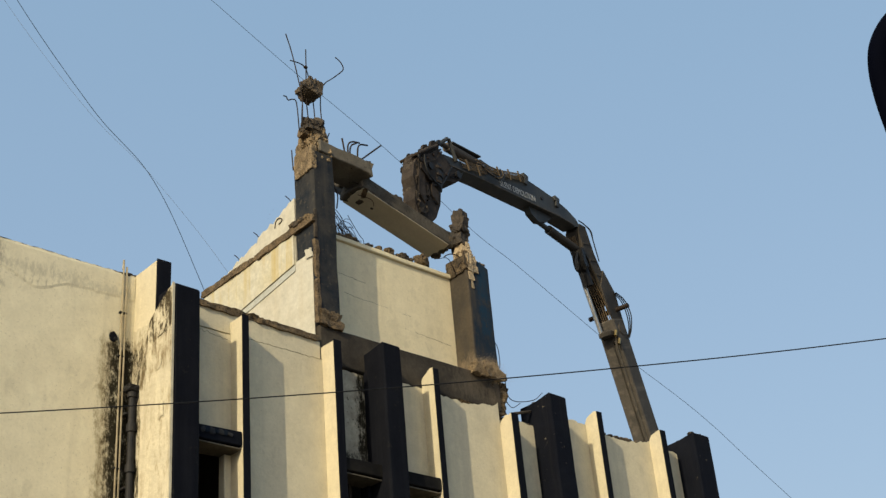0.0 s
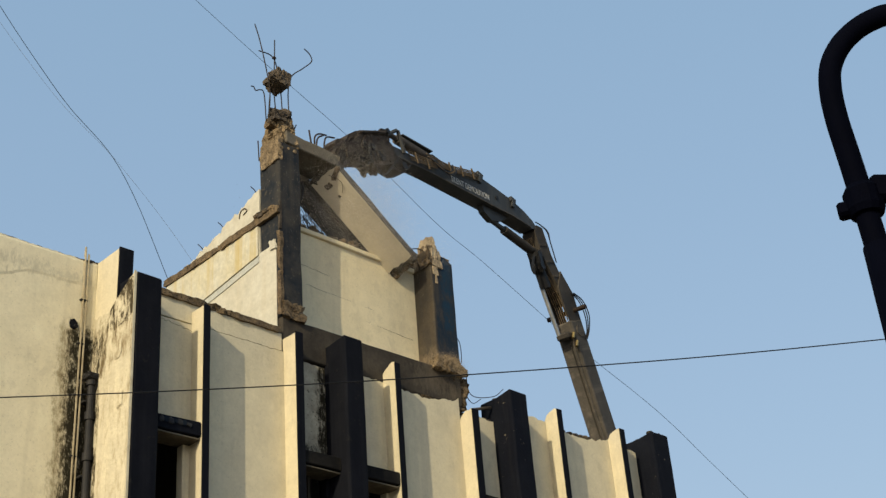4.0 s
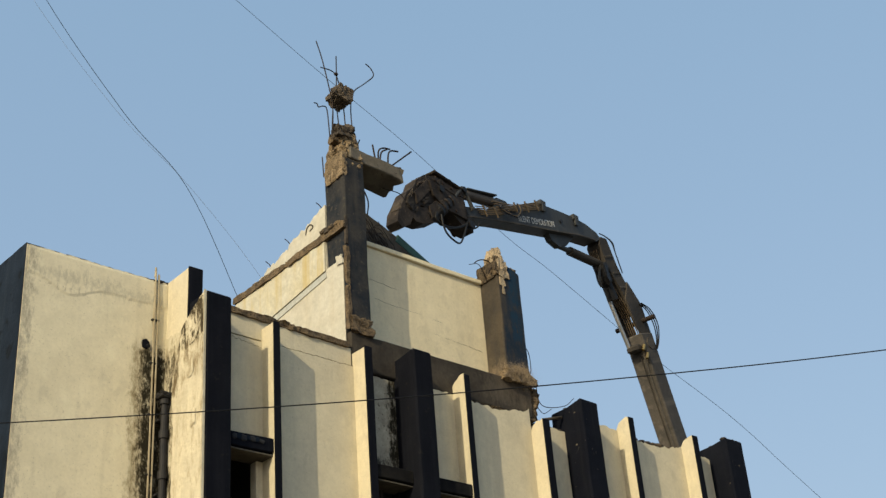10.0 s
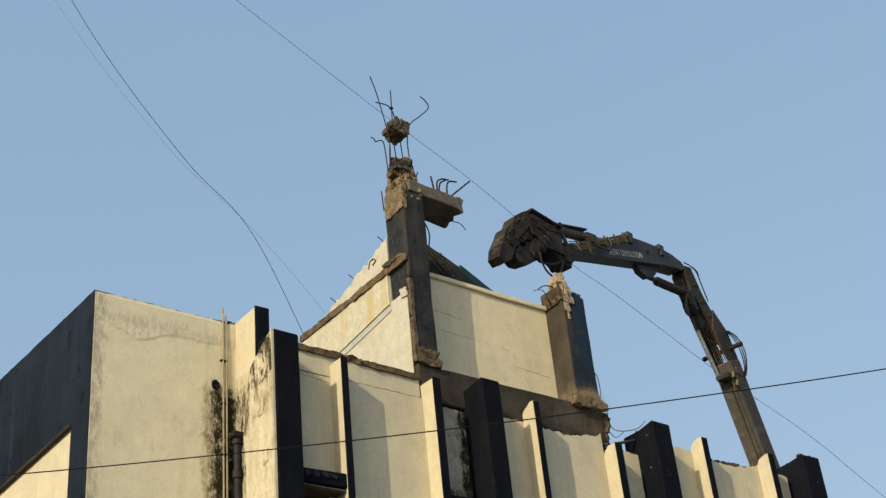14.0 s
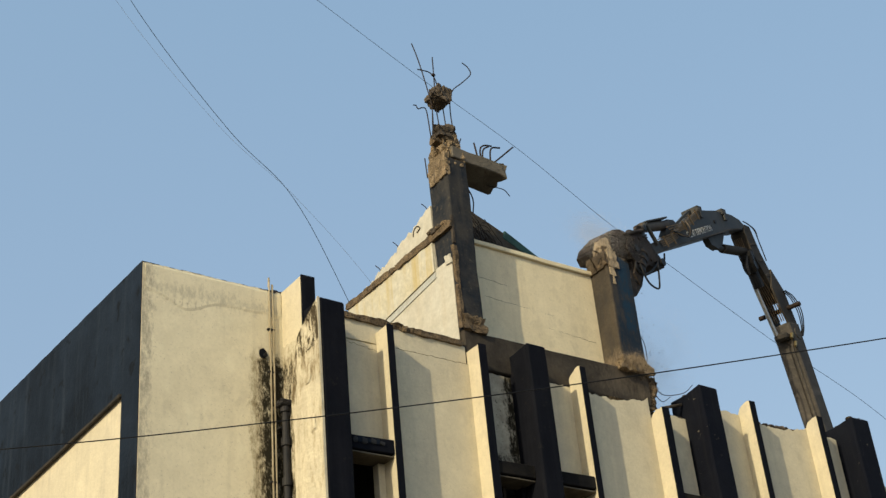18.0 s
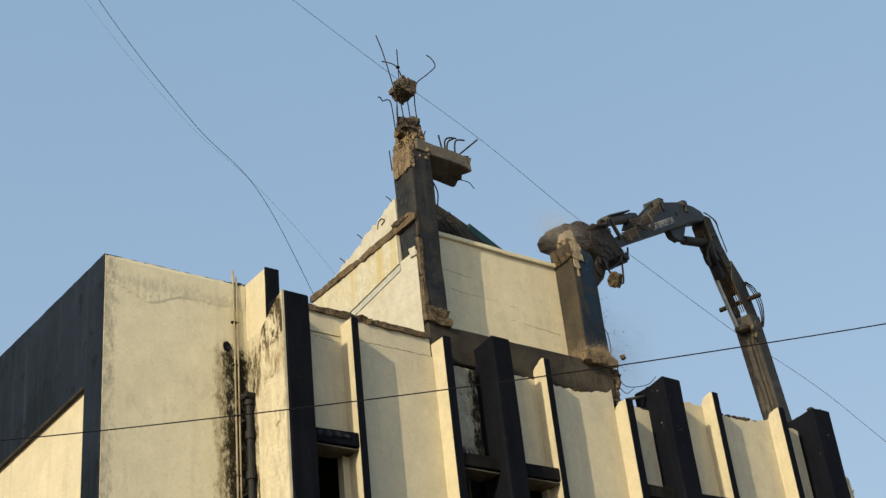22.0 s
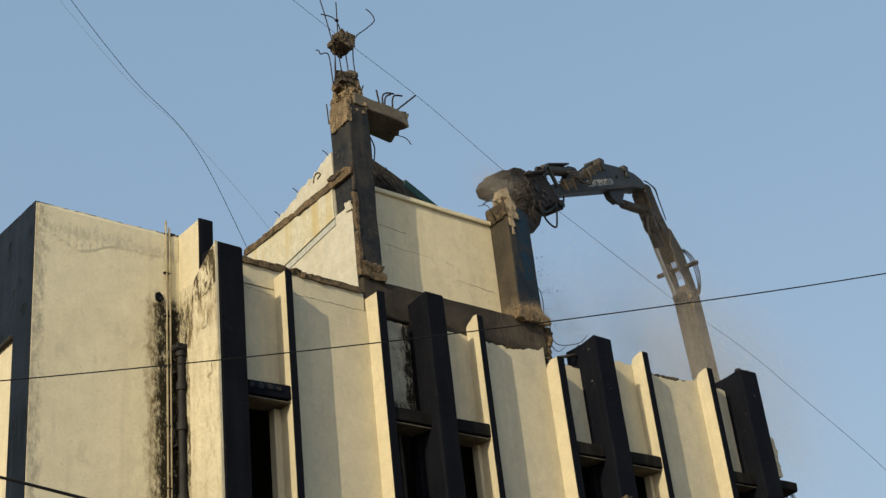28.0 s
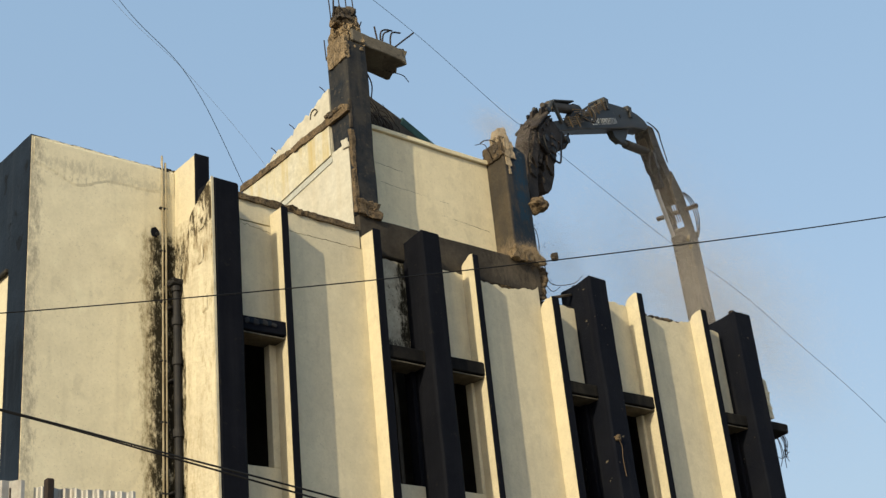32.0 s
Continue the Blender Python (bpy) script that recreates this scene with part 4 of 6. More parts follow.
part("beam_scar", moved(chunk((0.05, 0.04, 0.026), 10, 3, 0.5), pose(0.52, 0.3, -0.002)), DARKRUBBLE, beam, local=True)
part("beam_bar", tube(smooth_path([(0.1, 0.2, -0.01), (0.3, 0.1, -0.03), (0.42, 0.14, -0.02), (0.5, 0.22, -0.01)], 4), 0.006, 4), STEEL, beam, local=True)
roofpiece = thing("roof_slab_piece", (14.1, 16.4, 14.3), "dark broken piece of roof slab", "slab")
part("slab_body", slab(-1.25, 1.1, -0.55, 0.55, -0.07, 0.07, 0.02, 0.04, 0.15), ROOFDARK, roofpiece, local=True)
part("slab_strip", slab(0.1, 1.2, 0.42, 0.63, -0.10, 0.10, 0.01, 0.01), GREENPAINT, roofpiece, "green-painted slab edge", local=True)
post = tagged(part("concrete_fragment", crust(-0.14, 0.14, -0.14, 0.14, -0.45, 0.45, 50, 0.07, 0.03, 0.6), DARKRUBBLE), "jagged concrete fragment standing on a column", "fragment")

# ---- excavator ----
FAR = 1.06
PIVOT = (24.5 * FAR, 17.7 * FAR)
exc = thing("demolition_excavator", (*PIVOT, 0), "long-reach demolition excavator with a crushing jaw", "excavator")
# machine on its tracks, behind the building
for y in (-1.3, 1.3):
    part("track", plate([(-2.4, 0.35), (-2.1, 0.0), (2.1, 0.0), (2.4, 0.35), (2.4, 0.6), (2.1, 0.95), (-2.1, 0.95), (-2.4, 0.6)], 0.32, 0.03, y), HOSE, exc, "steel crawler track", local=True)
part("turntable", cyl((0, 0, 0.8), (0, 0, 1.15), 0.9, 24), MACHINE, exc, local=True)
part("house", box(bmesh.new(), -1.1, 2.9, -1.4, 1.4, 1.15, 2.5, 0.08), MACHINE, exc, "grey engine house", local=True)
part("cab", box(bmesh.new(), -1.4, 0.2, 0.5, 1.45, 1.15, 2.95, 0.08), MACHINE, exc, "operator's cab", local=True)

lower_boom = part("lower_boom", box(bmesh.new(), -13.4, 0.30, -0.22, 0.22, 0.30, 0.78, 0.025), BOOMPAINT, exc, "dusty grey lower boom", local=True)
part("collar", box(bmesh.new(), -0.10, 0.08, -0.15, 0.15, 0.08, 0.34, 0.05), BOOMDARK, lower_boom, "rusty cylinder mount", local=True)
for y, r, m in ((0.13, 0.022, BOOMPAINT), (0.05, 0.016, BOOMDARK)):
    part("boom_pipe", cyl((-6.0, y, 0.27), (-0.2, y, 0.27), r, 6), m, lower_boom, local=True)
for x, y in ((-0.1, 0.2), (-0.3, 0.22), (-3.0, 0.2), (-3.3, 0.1), (-3.1, -0.3)):
    part("pipe_fitting", cyl((x, y, 0.2), (x + 0.12, y, 0.3), 0.035, 8), BRASS, lower_boom, "brass hose fitting", local=True)
part("boom_flange", box(bmesh.new(), -3.4, -3.3, -0.24, 0.24, 0.27, 0.81, 0.01), BOOMPAINT, lower_boom, local=True)
for y in (-0.2, 0.2):
    part("boom_pin_boss", cyl((0.05, y * 1.2, 0.56), (0.05, y, 0.56), 0.14, 14), BOOMPAINT, lower_boom, local=True)

upper_boom = part("upper_boom", plate([(0.75, 0.42), (1.3, 0.24), (1.9, 0.02), (2.45, 0.02), (2.62, 0.16), (2.56, 0.38), (1.9, 0.42), (1.35, 0.56), (0.92, 0.76), (0.75, 0.76)], 0.17, 0.02), BOOMDARK, exc, "dusty tapered upper boom", local=True)
for y in (-0.2, 0.2):
    part("boom_cheek", plate([(-0.15, 0.36), (-0.1, 0.78), (0.95, 0.80), (1.5, 0.55), (1.1, 0.24), (0.6, 0.26), (0.3, 0.34)], 0.02, 0.004, y * 0.9), BOOMDARK, upper_boom, local=True)
part("cross_pin", cyl((0.55, -0.5, 0.62), (0.55, 0.5, 0.62), 0.055, 12), STEEL, upper_boom, "steel cross pin", local=True)
part("cylinder_rod", cyl((0.0, -0.08, 0.14), (1.25, -0.08, 0.02), 0.048, 12), CHROME, upper_boom, "bright cylinder rod", local=True)
part("cylinder_barrel", cyl((1.15, 0.0, 0.05), (1.95, 0.0, -0.02), 0.12, 14), HOSE, upper_boom, "dark cylinder barrel", local=True)
part("valve_block", moved(chunk((0.5, 0.3, 0.26), 5, 3, 0.4), pose(1.75, 0.05, -0.08)), HOSE, upper_boom, "greasy valve block", local=True)
part("hanging_hose", tube(smooth_path([(1.9, 0.1, -0.2), (1.65, 0.12, -0.42), (1.45, 0.12, -0.45)], 4), 0.03, 6), HOSE, upper_boom, local=True)
for k in range(3):
    y = 0.2 + 0.03 * k
    part("hose", tube(smooth_path([(0.95, y, 0.72), (0.75, y + 0.06, 0.84 + 0.03 * k), (0.4, y + 0.08, 0.88 + 0.04 * k), (0.05, y + 0.05, 0.82), (-0.15, y, 0.7)], 5), 0.013, 6), HOSE, upper_boom, local=True)
for k in range(3):
    part("hose", tube(smooth_path([(1.7, 0.22, 0.45), (2.2, 0.22, 0.46), (2.45, 0.22, 0.45 + 0.02 * k), (2.62, 0.18, 0.34), (2.7, 0.16, 0.18)], 5), 0.013, 6), HOSE, upper_boom, local=True)
for x in (1.0, 1.35, 1.7, 2.1):
    part("boom_rib", box(bmesh.new(), x, x + 0.06, -0.185, 0.185, 0.24 + (1.3 - x) * 0.25, 0.50 + (1.5 - x) * 0.3, 0.01), BOOMDARK, upper_boom, local=True)
for k in range(5):
    part("copper_pipe", tube(smooth_path([(0.3, 0.05 * k - 0.1, 0.4), (0.9, 0.05 * k - 0.1, 0.32), (1.8, 0.04 * k - 0.1, 0.0), (2.35, 0.04 * k - 0.1, -0.02)], 3), 0.012, 5), COPPER, upper_boom, local=True)

stick = part("stick", plate([(-0.14, 0.08), (0.02, 0.19), (0.35, 0.25), (0.75, 0.25), (1.3, 0.18), (1.85, 0.09), (2.3, -0.15), (2.9, -0.50), (3.5, -0.84), (4.1, -1.02), (4.42, -1.14), (4.47, -1.36), (4.25, -1.32), (3.25, -0.975), (1.3, -0.385), (0.68, -0.19), (0.05, -0.06)], 0.16, 0.015), MACHINE, exc, "dark grey dipper stick", local=True)
part("edge_strip", tube([(4.25, 0.165, -1.30), (3.25, 0.165, -0.955), (1.3, 0.165, -0.365), (0.7, 0.165, -0.17), (0.08, 0.165, -0.04)], 0.018, 4), BOOMPAINT, stick, local=True)
for x, z in ((1.88, 0.09), (0.76, 0.23)):
    clamp = part("hose_clamp", box(bmesh.new(), x - 0.09, x + 0.09, -0.2, 0.2, z - 0.06, z + 0.09, 0.015), MACHINE, stick, local=True)
    part("clamp_ear", box(bmesh.new(), x - 0.05, x + 0.05, 0.165, 0.21, z - 0.2, z + 0.04, 0.01), MACHINE, clamp, local=True)
part("top_plate", tube([(2.75, 0.0, -0.34), (2.3, 0.0, -0.06), (1.9, 0.0, 0.16)], 0.035, 4), MACHINE, stick, local=True)
part("pin_boss", cyl((1.28, 0.15, -0.08), (1.28, 0.185, -0.08), 0.045, 10), HOSE, stick, local=True)
part("lug", plate([(1.6, -0.48), (1.52, -0.62), (1.25, -0.68), (1.0, -0.54), (0.75, -0.21)], 0.07), MACHINE, stick, "cylinder lug under the stick", local=True)
# tilt cylinder on top with its links
part("tilt_barrel", cyl((4.16, 0.0, -0.655), (3.18, 0.0, -0.43), 0.105, 16), TANSTEEL, stick, "dusty tilt cylinder", local=True)
guard = part("barrel_guard", box(bmesh.new(), -0.5, 0.42, -0.13, 0.13, 0.08, 0.115, 0.01), MACHINE, stick, "cylinder guard plate", local=True)
guard.matrix_basis = Matrix.Translation((3.72, 0, -0.545)) @ Matrix.Rotation(math.atan2(0.25, 1.0), 4, "Y")
part("tilt_rod", cyl((4.40, 0.0, -0.71), (4.1, 0.0, -0.64), 0.055, 12), TANSTEEL, stick, local=True)
part("tilt_foot", plate([(2.75, -0.46), (2.95, -0.30), (3.24, -0.34), (3.26, -0.50), (3.45, -0.72), (3.1, -0.66)], 0.08, 0.02), MACHINE, stick, local=True)
for y in (-0.19, 0.19):
    part("link_bar", tube([(4.38, y, -0.70), (4.60, y, -1.02)], 0.04, 6), MACHINE, stick, "steel link bar", local=True)
    part("link_bar", tube([(4.34, y, -0.68), (4.08, y, -1.10)], 0.04, 6), MACHINE, stick, "steel link bar", local=True)
# pipe runs and hose loops on the street side
for k in range(5):
    o, q = 0.040 * k, 0.05 * k
    part("copper_pipe", tube(smooth_path([(1.95, 0.18, 0.06 - o), (2.15, 0.21, -0.02 - o), (2.75, 0.21, -0.36 - o * 0.9), (3.0, 0.2, -0.46 - o * 0.9), (3.5 - 0.06 * k, 0.18, -0.60 - o)], 5), 0.013, 5), COPPER, stick, local=True)
    part("copper_pipe", tube(smooth_path([(3.22 - 0.02 * k, 0.2, -0.66 - q * 0.5), (3.5, 0.215, -0.78 - q * 0.8), (4.02 - 0.04 * k, 0.19, -0.97 - q * 0.6)], 4), 0.011, 5), COPPER, stick, local=True)
for x, z in ((2.12, -0.08), (2.45, -0.27), (2.8, -0.46), (3.42, -0.86), (3.75, -0.97)):
    part("pipe_clip", plate([(x - 0.06, z - 0.11), (x - 0.03, z - 0.12), (x + 0.1, z + 0.09), (x + 0.07, z + 0.1)], 0.012, 0.003, 0.222), COPPER, stick, local=True)
for k in range(3):
    part("hose", tube(smooth_path([(2.75 - 0.04 * k, 0.2, -0.32), (2.80 - 0.05 * k, 0.28, -0.54), (2.95 - 0.03 * k, 0.3, -0.74 - 0.02 * k), (3.16, 0.28, -0.80 + 0.03 * k), (3.3 + 0.03 * k, 0.24, -0.70), (3.22, 0.2, -0.55)], 6), 0.014, 6), COPPER if k == 1 else HOSE, stick, local=True)
part("hose", tube(smooth_path([(5.10, 0.2, -1.62), (5.12, 0.2, -1.76), (4.97, 0.2, -1.84), (4.66, 0.18, -1.77), (4.32, 0.18, -1.56), (4.2, 0.17, -1.36)], 6), 0.024, 8), HOSE, stick, "thick hanging hydraulic hose", local=True)
part("hose", tube(smooth_path([(5.02, 0.24, -1.66), (4.99, 0.26, -1.91), (4.86, 0.26, -2.07), (4.57, 0.24, -2.11), (4.43, 0.22, -1.93), (4.29, 0.2, -1.56), (4.2, 0.19, -1.34)], 6), 0.018, 8), HOSE, stick, local=True)
part("hose", tube(smooth_path([(4.27, 0.15, -1.42), (4.25, 0.16, -1.54), (4.16, 0.16, -1.57), (3.95, 0.165, -1.43), (3.85, 0.16, -1.24)], 5), 0.018, 8), HOSE, stick, local=True)
for k in range(4):
    part("hose", tube(smooth_path([(1.85, 0.05 * k - 0.1, 0.13), (1.3, 0.05 * k - 0.1, 0.22), (0.72, 0.05 * k - 0.1, 0.31), (0.2, 0.05 * k - 0.08, 0.31 - 0.03 * k), (-0.06, 0.05 * k - 0.05, 0.15), (-0.14, 0.05 * k - 0.05, -0.1)], 4), 0.016, 5), HOSE, stick, local=True)
# lettering on the side
words = bpy.data.curves.new("lettering", "FONT")
words.body = "SILENT DEMOLITION"
words.size, words.align_x, words.align_y, words.extrude = 0.205, "CENTER", "CENTER", 0.002
words.space_character = 1.02
carrier = bpy.data.objects.new("lettering", words)
scene.collection.objects.link(carrier)
bpy.context.view_layer.update()
flat = bpy.data.meshes.new_from_object(carrier.evaluated_get(bpy.context.evaluated_depsgraph_get()))
bpy.data.objects.remove(carrier)
bm = bmesh.new()
bm.from_mesh(flat)
tilt = math.atan(0.32)
ax, up = Vector((-math.cos(tilt), 0, math.sin(tilt))), Vector((math.sin(tilt), 0, math.cos(tilt)))
wide = 1.24 / max(0.1, max(v.co.x for v in bm.verts) - min(v.co.x for v in bm.verts))
for v in bm.verts:
    v.co = Vector((2.10, 0.164, -0.459)) + ax * (v.co.x * wide) + up * v.co.y + Vector((0, v.co.z, 0))
part("lettering", bm, LETTER, stick, "white painted lettering", local=True)

dipper_barrel = part("dipper_barrel", cyl((0.06, 0, 0), (-1.1, 0, 0), 0.10, 14), BOOMDARK, exc, "dusty dark dipper cylinder", local=True)
dipper_rod = part("dipper_rod", cyl((0, 0, 0), (0.95, 0, 0), 0.055, 12), MACHINE, exc, "dirty dipper cylinder rod", local=True)

# crusher: a yoke with two jaws, each turned by a cylinder on its outer side; x runs along the mounting flange
crusher = part("crusher", plate([(-0.12, -0.10), (-0.11, 0.12), (0.10, 0.40), (0.26, 0.70), (0.98, 0.66), (1.12, 0.52), (1.10, 0.24), (0.90, 0.08), (0.50, 0.04), (0.14, -0.12)], 0.16, 0.03), RUST, exc, "rusty crusher yoke", local=True)
for y in (-0.2, 0.2):
    part("side_plate", plate([(0.10, 0.06), (0.16, 0.44), (0.30, 0.62), (1.02, 0.58), (1.18, 0.42), (1.05, 0.14), (0.75, 0.0), (0.38, 0.04)], 0.022, 0.008, y * 0.92), RUST, crusher, "rusty side plate", local=True)
    part("plate_rib", tube([(0.2, y, 0.54), (0.55, y, 0.46), (1.08, y, 0.48)], 0.026, 4), RUST, crusher, local=True)
    for x, z, r in ((0.85, 0.38, 0.07), (0.65, 0.16, 0.07), (0.0, 0.0, 0.08), (0.18, 0.72, 0.06)):
        part("pivot_boss", cyl((x, y, z), (x, y * 1.2, z), r, 14), HOSE, crusher, "dark pivot pin", local=True)
    for x, z in ((0.3, 0.53), (0.55, 0.55), (0.8, 0.54), (1.02, 0.5), (0.42, 0.1)):
        part("bolt", cyl((x, y, z), (x, y * 1.16, z), 0.03, 6), STEEL, crusher, local=True)
part("mounting_flange", box(bmesh.new(), 0.24, 1.06, -0.24, 0.24, 0.66, 0.72, 0.02), RUST, crusher, "mounting flange", local=True)
part("flange_edge", box(bmesh.new(), 0.15, 1.0, -0.21, 0.21, 0.57, 0.61, 0.015), RUST, crusher, local=True)
for y in (-0.1, 0.1):
    part("mount_ear", plate([(0.06, 0.66), (0.10, 0.80), (0.22, 0.82), (0.42, 0.70), (0.34, 0.5), (0.22, 0.52)], 0.03, 0.01, y), RUST, crusher, local=True)
for k in range(5):
    part("caked_lump", moved(chunk((0.2, 0.2, 0.08), k + 171, 3, 0.5), pose(0.2 + 0.18 * k, rnd.uniform(-0.12, 0.12), 0.69)), DARKRUBBLE, crusher, local=True)
for k in range(8):
    y = rnd.choice((-0.18, 0.18))
    part("caked_lump", moved(chunk((0.14 + 0.16 * rnd.random(), 0.07, 0.12 + 0.14 * rnd.random()), k + 611, 3, 0.55), pose(rnd.uniform(-0.05, 1.15), y, rnd.uniform(0.05, 0.68), 0, 90 * rnd.random(), 0)), GRIME if k % 3 else RUST, crusher, local=True)
upper_jaw = part("upper_jaw", plate([(-0.10, 0.26), (0.22, 0.38), (0.52, 0.36), (0.70, 0.26), (0.98, 0.24), (1.22, 0.12), (1.50, 0.0), (1.68, -0.16), (1.64, -0.30), (1.36, -0.32), (1.18, -0.22), (0.98, -0.14), (0.88, -0.17), (0.78, -0.08), (0.68, -0.16), (0.58, -0.08), (0.46, -0.15), (0.25, -0.14), (-0.1, -0.12)], 0.14, 0.03), RUST, exc, "toothed upper jaw", local=True)
lower_jaw = part("lower_jaw", plate([(-0.12, 0.12), (0.18, 0.16), (0.32, 0.08), (0.44, 0.16), (0.56, 0.08), (0.70, 0.17), (0.82, 0.10), (0.96, 0.20), (1.16, 0.22), (1.30, 0.13), (1.27, 0.0), (1.10, -0.12), (0.72, -0.24), (0.25, -0.25), (-0.12, -0.14)], 0.14, 0.03), RUST, exc, "toothed lower jaw", local=True)
for y in (-0.08, 0.08):
    part("jaw_cylinder", tube([(-0.14, y, -0.06), (-0.10, y, -0.09), (0.44, y, -0.12), (0.50, y, -0.12), (0.80, y, -0.06)], [0.12, 0.155, 0.155, 0.10, 0.08], 14), HOSE, lower_jaw, "dark jaw cylinder", local=True)
    for k in range(3):
        x = -0.04 + 0.17 * k
        part("cylinder_ring", cyl((x, y, -0.10), (x + 0.05, y, -0.105), 0.172, 14), RUST, lower_jaw, local=True)
for k in range(9):
    x = 0.05 + 0.165 * k
    part("caked_lump", moved(chunk((0.16 + 0.08 * rnd.random(), 0.22, 0.09), k + 411, 3, 0.55), pose(x, rnd.uniform(-0.06, 0.06), 0.33 - 0.27 * max(0.0, x - 0.3), 0, 20 * x, 0)), DARKRUBBLE if k % 3 else RUST, upper_jaw, local=True)
for k in range(5):
    part("caked_lump", moved(chunk((0.16, 0.2, 0.08), k + 431, 3, 0.55), pose(0.2 + 0.22 * k, rnd.uniform(-0.06, 0.06), 0.16)), DARKRUBBLE, lower_jaw, local=True)
for k in range(8):
    x = 0.0 + 1.5 * rnd.random()
    part("caked_lump", moved(chunk((0.12 + 0.14 * rnd.random(), 0.08, 0.10 + 0.12 * rnd.random()), k + 641, 3, 0.55), pose(x, rnd.choice((-0.14, 0.14)), 0.12 - 0.17 * x + rnd.uniform(-0.12, 0.12), 0, 90 * rnd.random(), 0)), GRIME if k % 3 else RUST, upper_jaw, local=True)
for jaw, spots in ((upper_jaw, ((0.22, 0.2), (0.5, 0.18), (0.8, 0.08))), (lower_jaw, ((0.1, -0.04), (0.4, -0.05), (0.7, -0.02)))):
    for y in (-0.15, 0.15):
        part("wear_plate", plate([(spots[0][0] - 0.1, spots[0][1] - 0.1), (spots[0][0] - 0.1, spots[0][1] + 0.1), (spots[2][0], spots[2][1] + 0.1), (spots[2][0] + 0.1, spots[2][1] - 0.12)], 0.02, 0.008, y * 1.05), RUST, jaw, "rusty wear plate", local=True)
        for x, z in spots:
            part("bolt", cyl((x, y, z), (x, y * 1.22, z), 0.03, 6), STEEL, jaw, local=True)


# true proportions of the arm, link by link
def reshape(ob, xx, xz, zz):
    m = Matrix(((xx, 0, xz, 0), (0, 1, 0, 0), (xz, 0, zz, 0), (0, 0, 0, 1))) * FAR
    m[3][3] = 1.0
    ob.data.transform(m)
    for kid in ob.children:
        reshape_kid(kid, m)


def reshape_kid(ob, m):
    ob.data.transform(m)
    ob.location = m @ ob.location
    for kid in ob.children:
        reshape_kid(kid, m)


reshape(lower_boom, 0.985, 0.0, 1.11)
reshape(upper_boom, 0.98, 0.0, 1.10)
reshape(stick, 1.094, -0.052, 0.986)
for link in (crusher, upper_jaw, lower_jaw, dipper_barrel, dipper_rod):
    reshape(link, 1.03, 0.0, 1.0)

# ---- cables, poles, street lamp ----
def along(way, d):
    return tuple(EYE[i] + way[i] * d for i in range(3))


def pole(at, height, label):
    p = thing("utility_pole", at, label, "pole", group="utility poles")
    part("pole_shaft", tube([(at[0], at[1], 0), (at[0], at[1], height)], [0.11, 0.08], 10), CONCRETE, p)
    part("pole_arm", box(bmesh.new(), at[0] - 0.5, at[0] + 0.5, at[1] - 0.04, at[1] + 0.04, height - 0.4, height - 0.32, 0.005), STEEL, p)
    return p


def cable(name, ways, r, material, label):
    pts = smooth_path([along(w, d) for w, d in ways], 10)
    return tagged(part(name, tube(pts, r, 5), material), label, "cable")


def strung(u, far=14.0, turn=radians(40)):
    """A point of the cable over the street, u along it in parts of its distance, with its sag."""
    across, alongside = Vector((math.sin(turn), math.cos(turn), 0)), Vector((math.cos(turn), -math.sin(turn), 0))
    return (across + alongside * u + Vector((0, 0, 0.4396 + 0.0153 * u + 0.0539 * u * u))) * far


CABLE_ENDS = [(tuple(strung(u)), 1.0) for u in (-1.0, -0.7, -0.4, -0.2, 0.0, 0.2, 0.4, 0.7, 1.0)]
cable("overhead_cable", CABLE_ENDS, 0.0075, WIRE, "single black cable strung across the street")
e0, e1 = along(*CABLE_ENDS[0]), along(*CABLE_ENDS[-1])
pole((e0[0], e0[1], 0), e0[2] + 0.35, "grey concrete utility pole beside the street")
pole((e1[0], e1[1], 0), e1[2] + 0.35, "grey concrete utility pole beside the street")
# thin sagging wires beyond the building
cable("sky_wire", [((0.22, 0.72, 0.78), 48), ((0.3033, 0.7359, 0.6747), 48), ((0.3789, 0.7372, 0.5911), 48), ((0.4289, 0.7325, 0.5435), 48), ((0.4823, 0.7443, 0.4693), 48), ((0.56, 0.76, 0.34), 48), ((0.65, 0.76, 0.10), 48), ((0.68, 0.76, -0.036), 48)], 0.012, THINWIRE, "thin grey wire sagging across the sky")
cable("sky_wire", [((0.20, 0.73, 0.79), 60), ((0.29, 0.738, 0.676), 60), ((0.372, 0.738, 0.592), 60), ((0.432, 0.732, 0.543), 60), ((0.505, 0.735, 0.477), 60), ((0.6, 0.74, 0.36), 60), ((0.66, 0.76, 0.10), 60), ((0.69, 0.76, -0.028), 60)], 0.006, FAINTWIRE, "thin grey wire sagging across the sky")
cable("sky_wire", [((0.32, 0.68, 0.74), 44), ((0.4195, 0.6547, 0.6616), 44), ((0.49, 0.6381, 0.6082), 44), ((0.557, 0.6215, 0.5587), 44), ((0.6232, 0.608, 0.5058), 44), ((0.6613, 0.5977, 0.4788), 44), ((0.7364, 0.5792, 0.4231), 44), ((0.8284, 0.5552, 0.3568), 44), ((0.95, 0.52, 0.22), 44), ((1.0, 0.5, -0.03), 44)], 0.008, THINWIRE, "thin kinked grey wire crossing the sky")
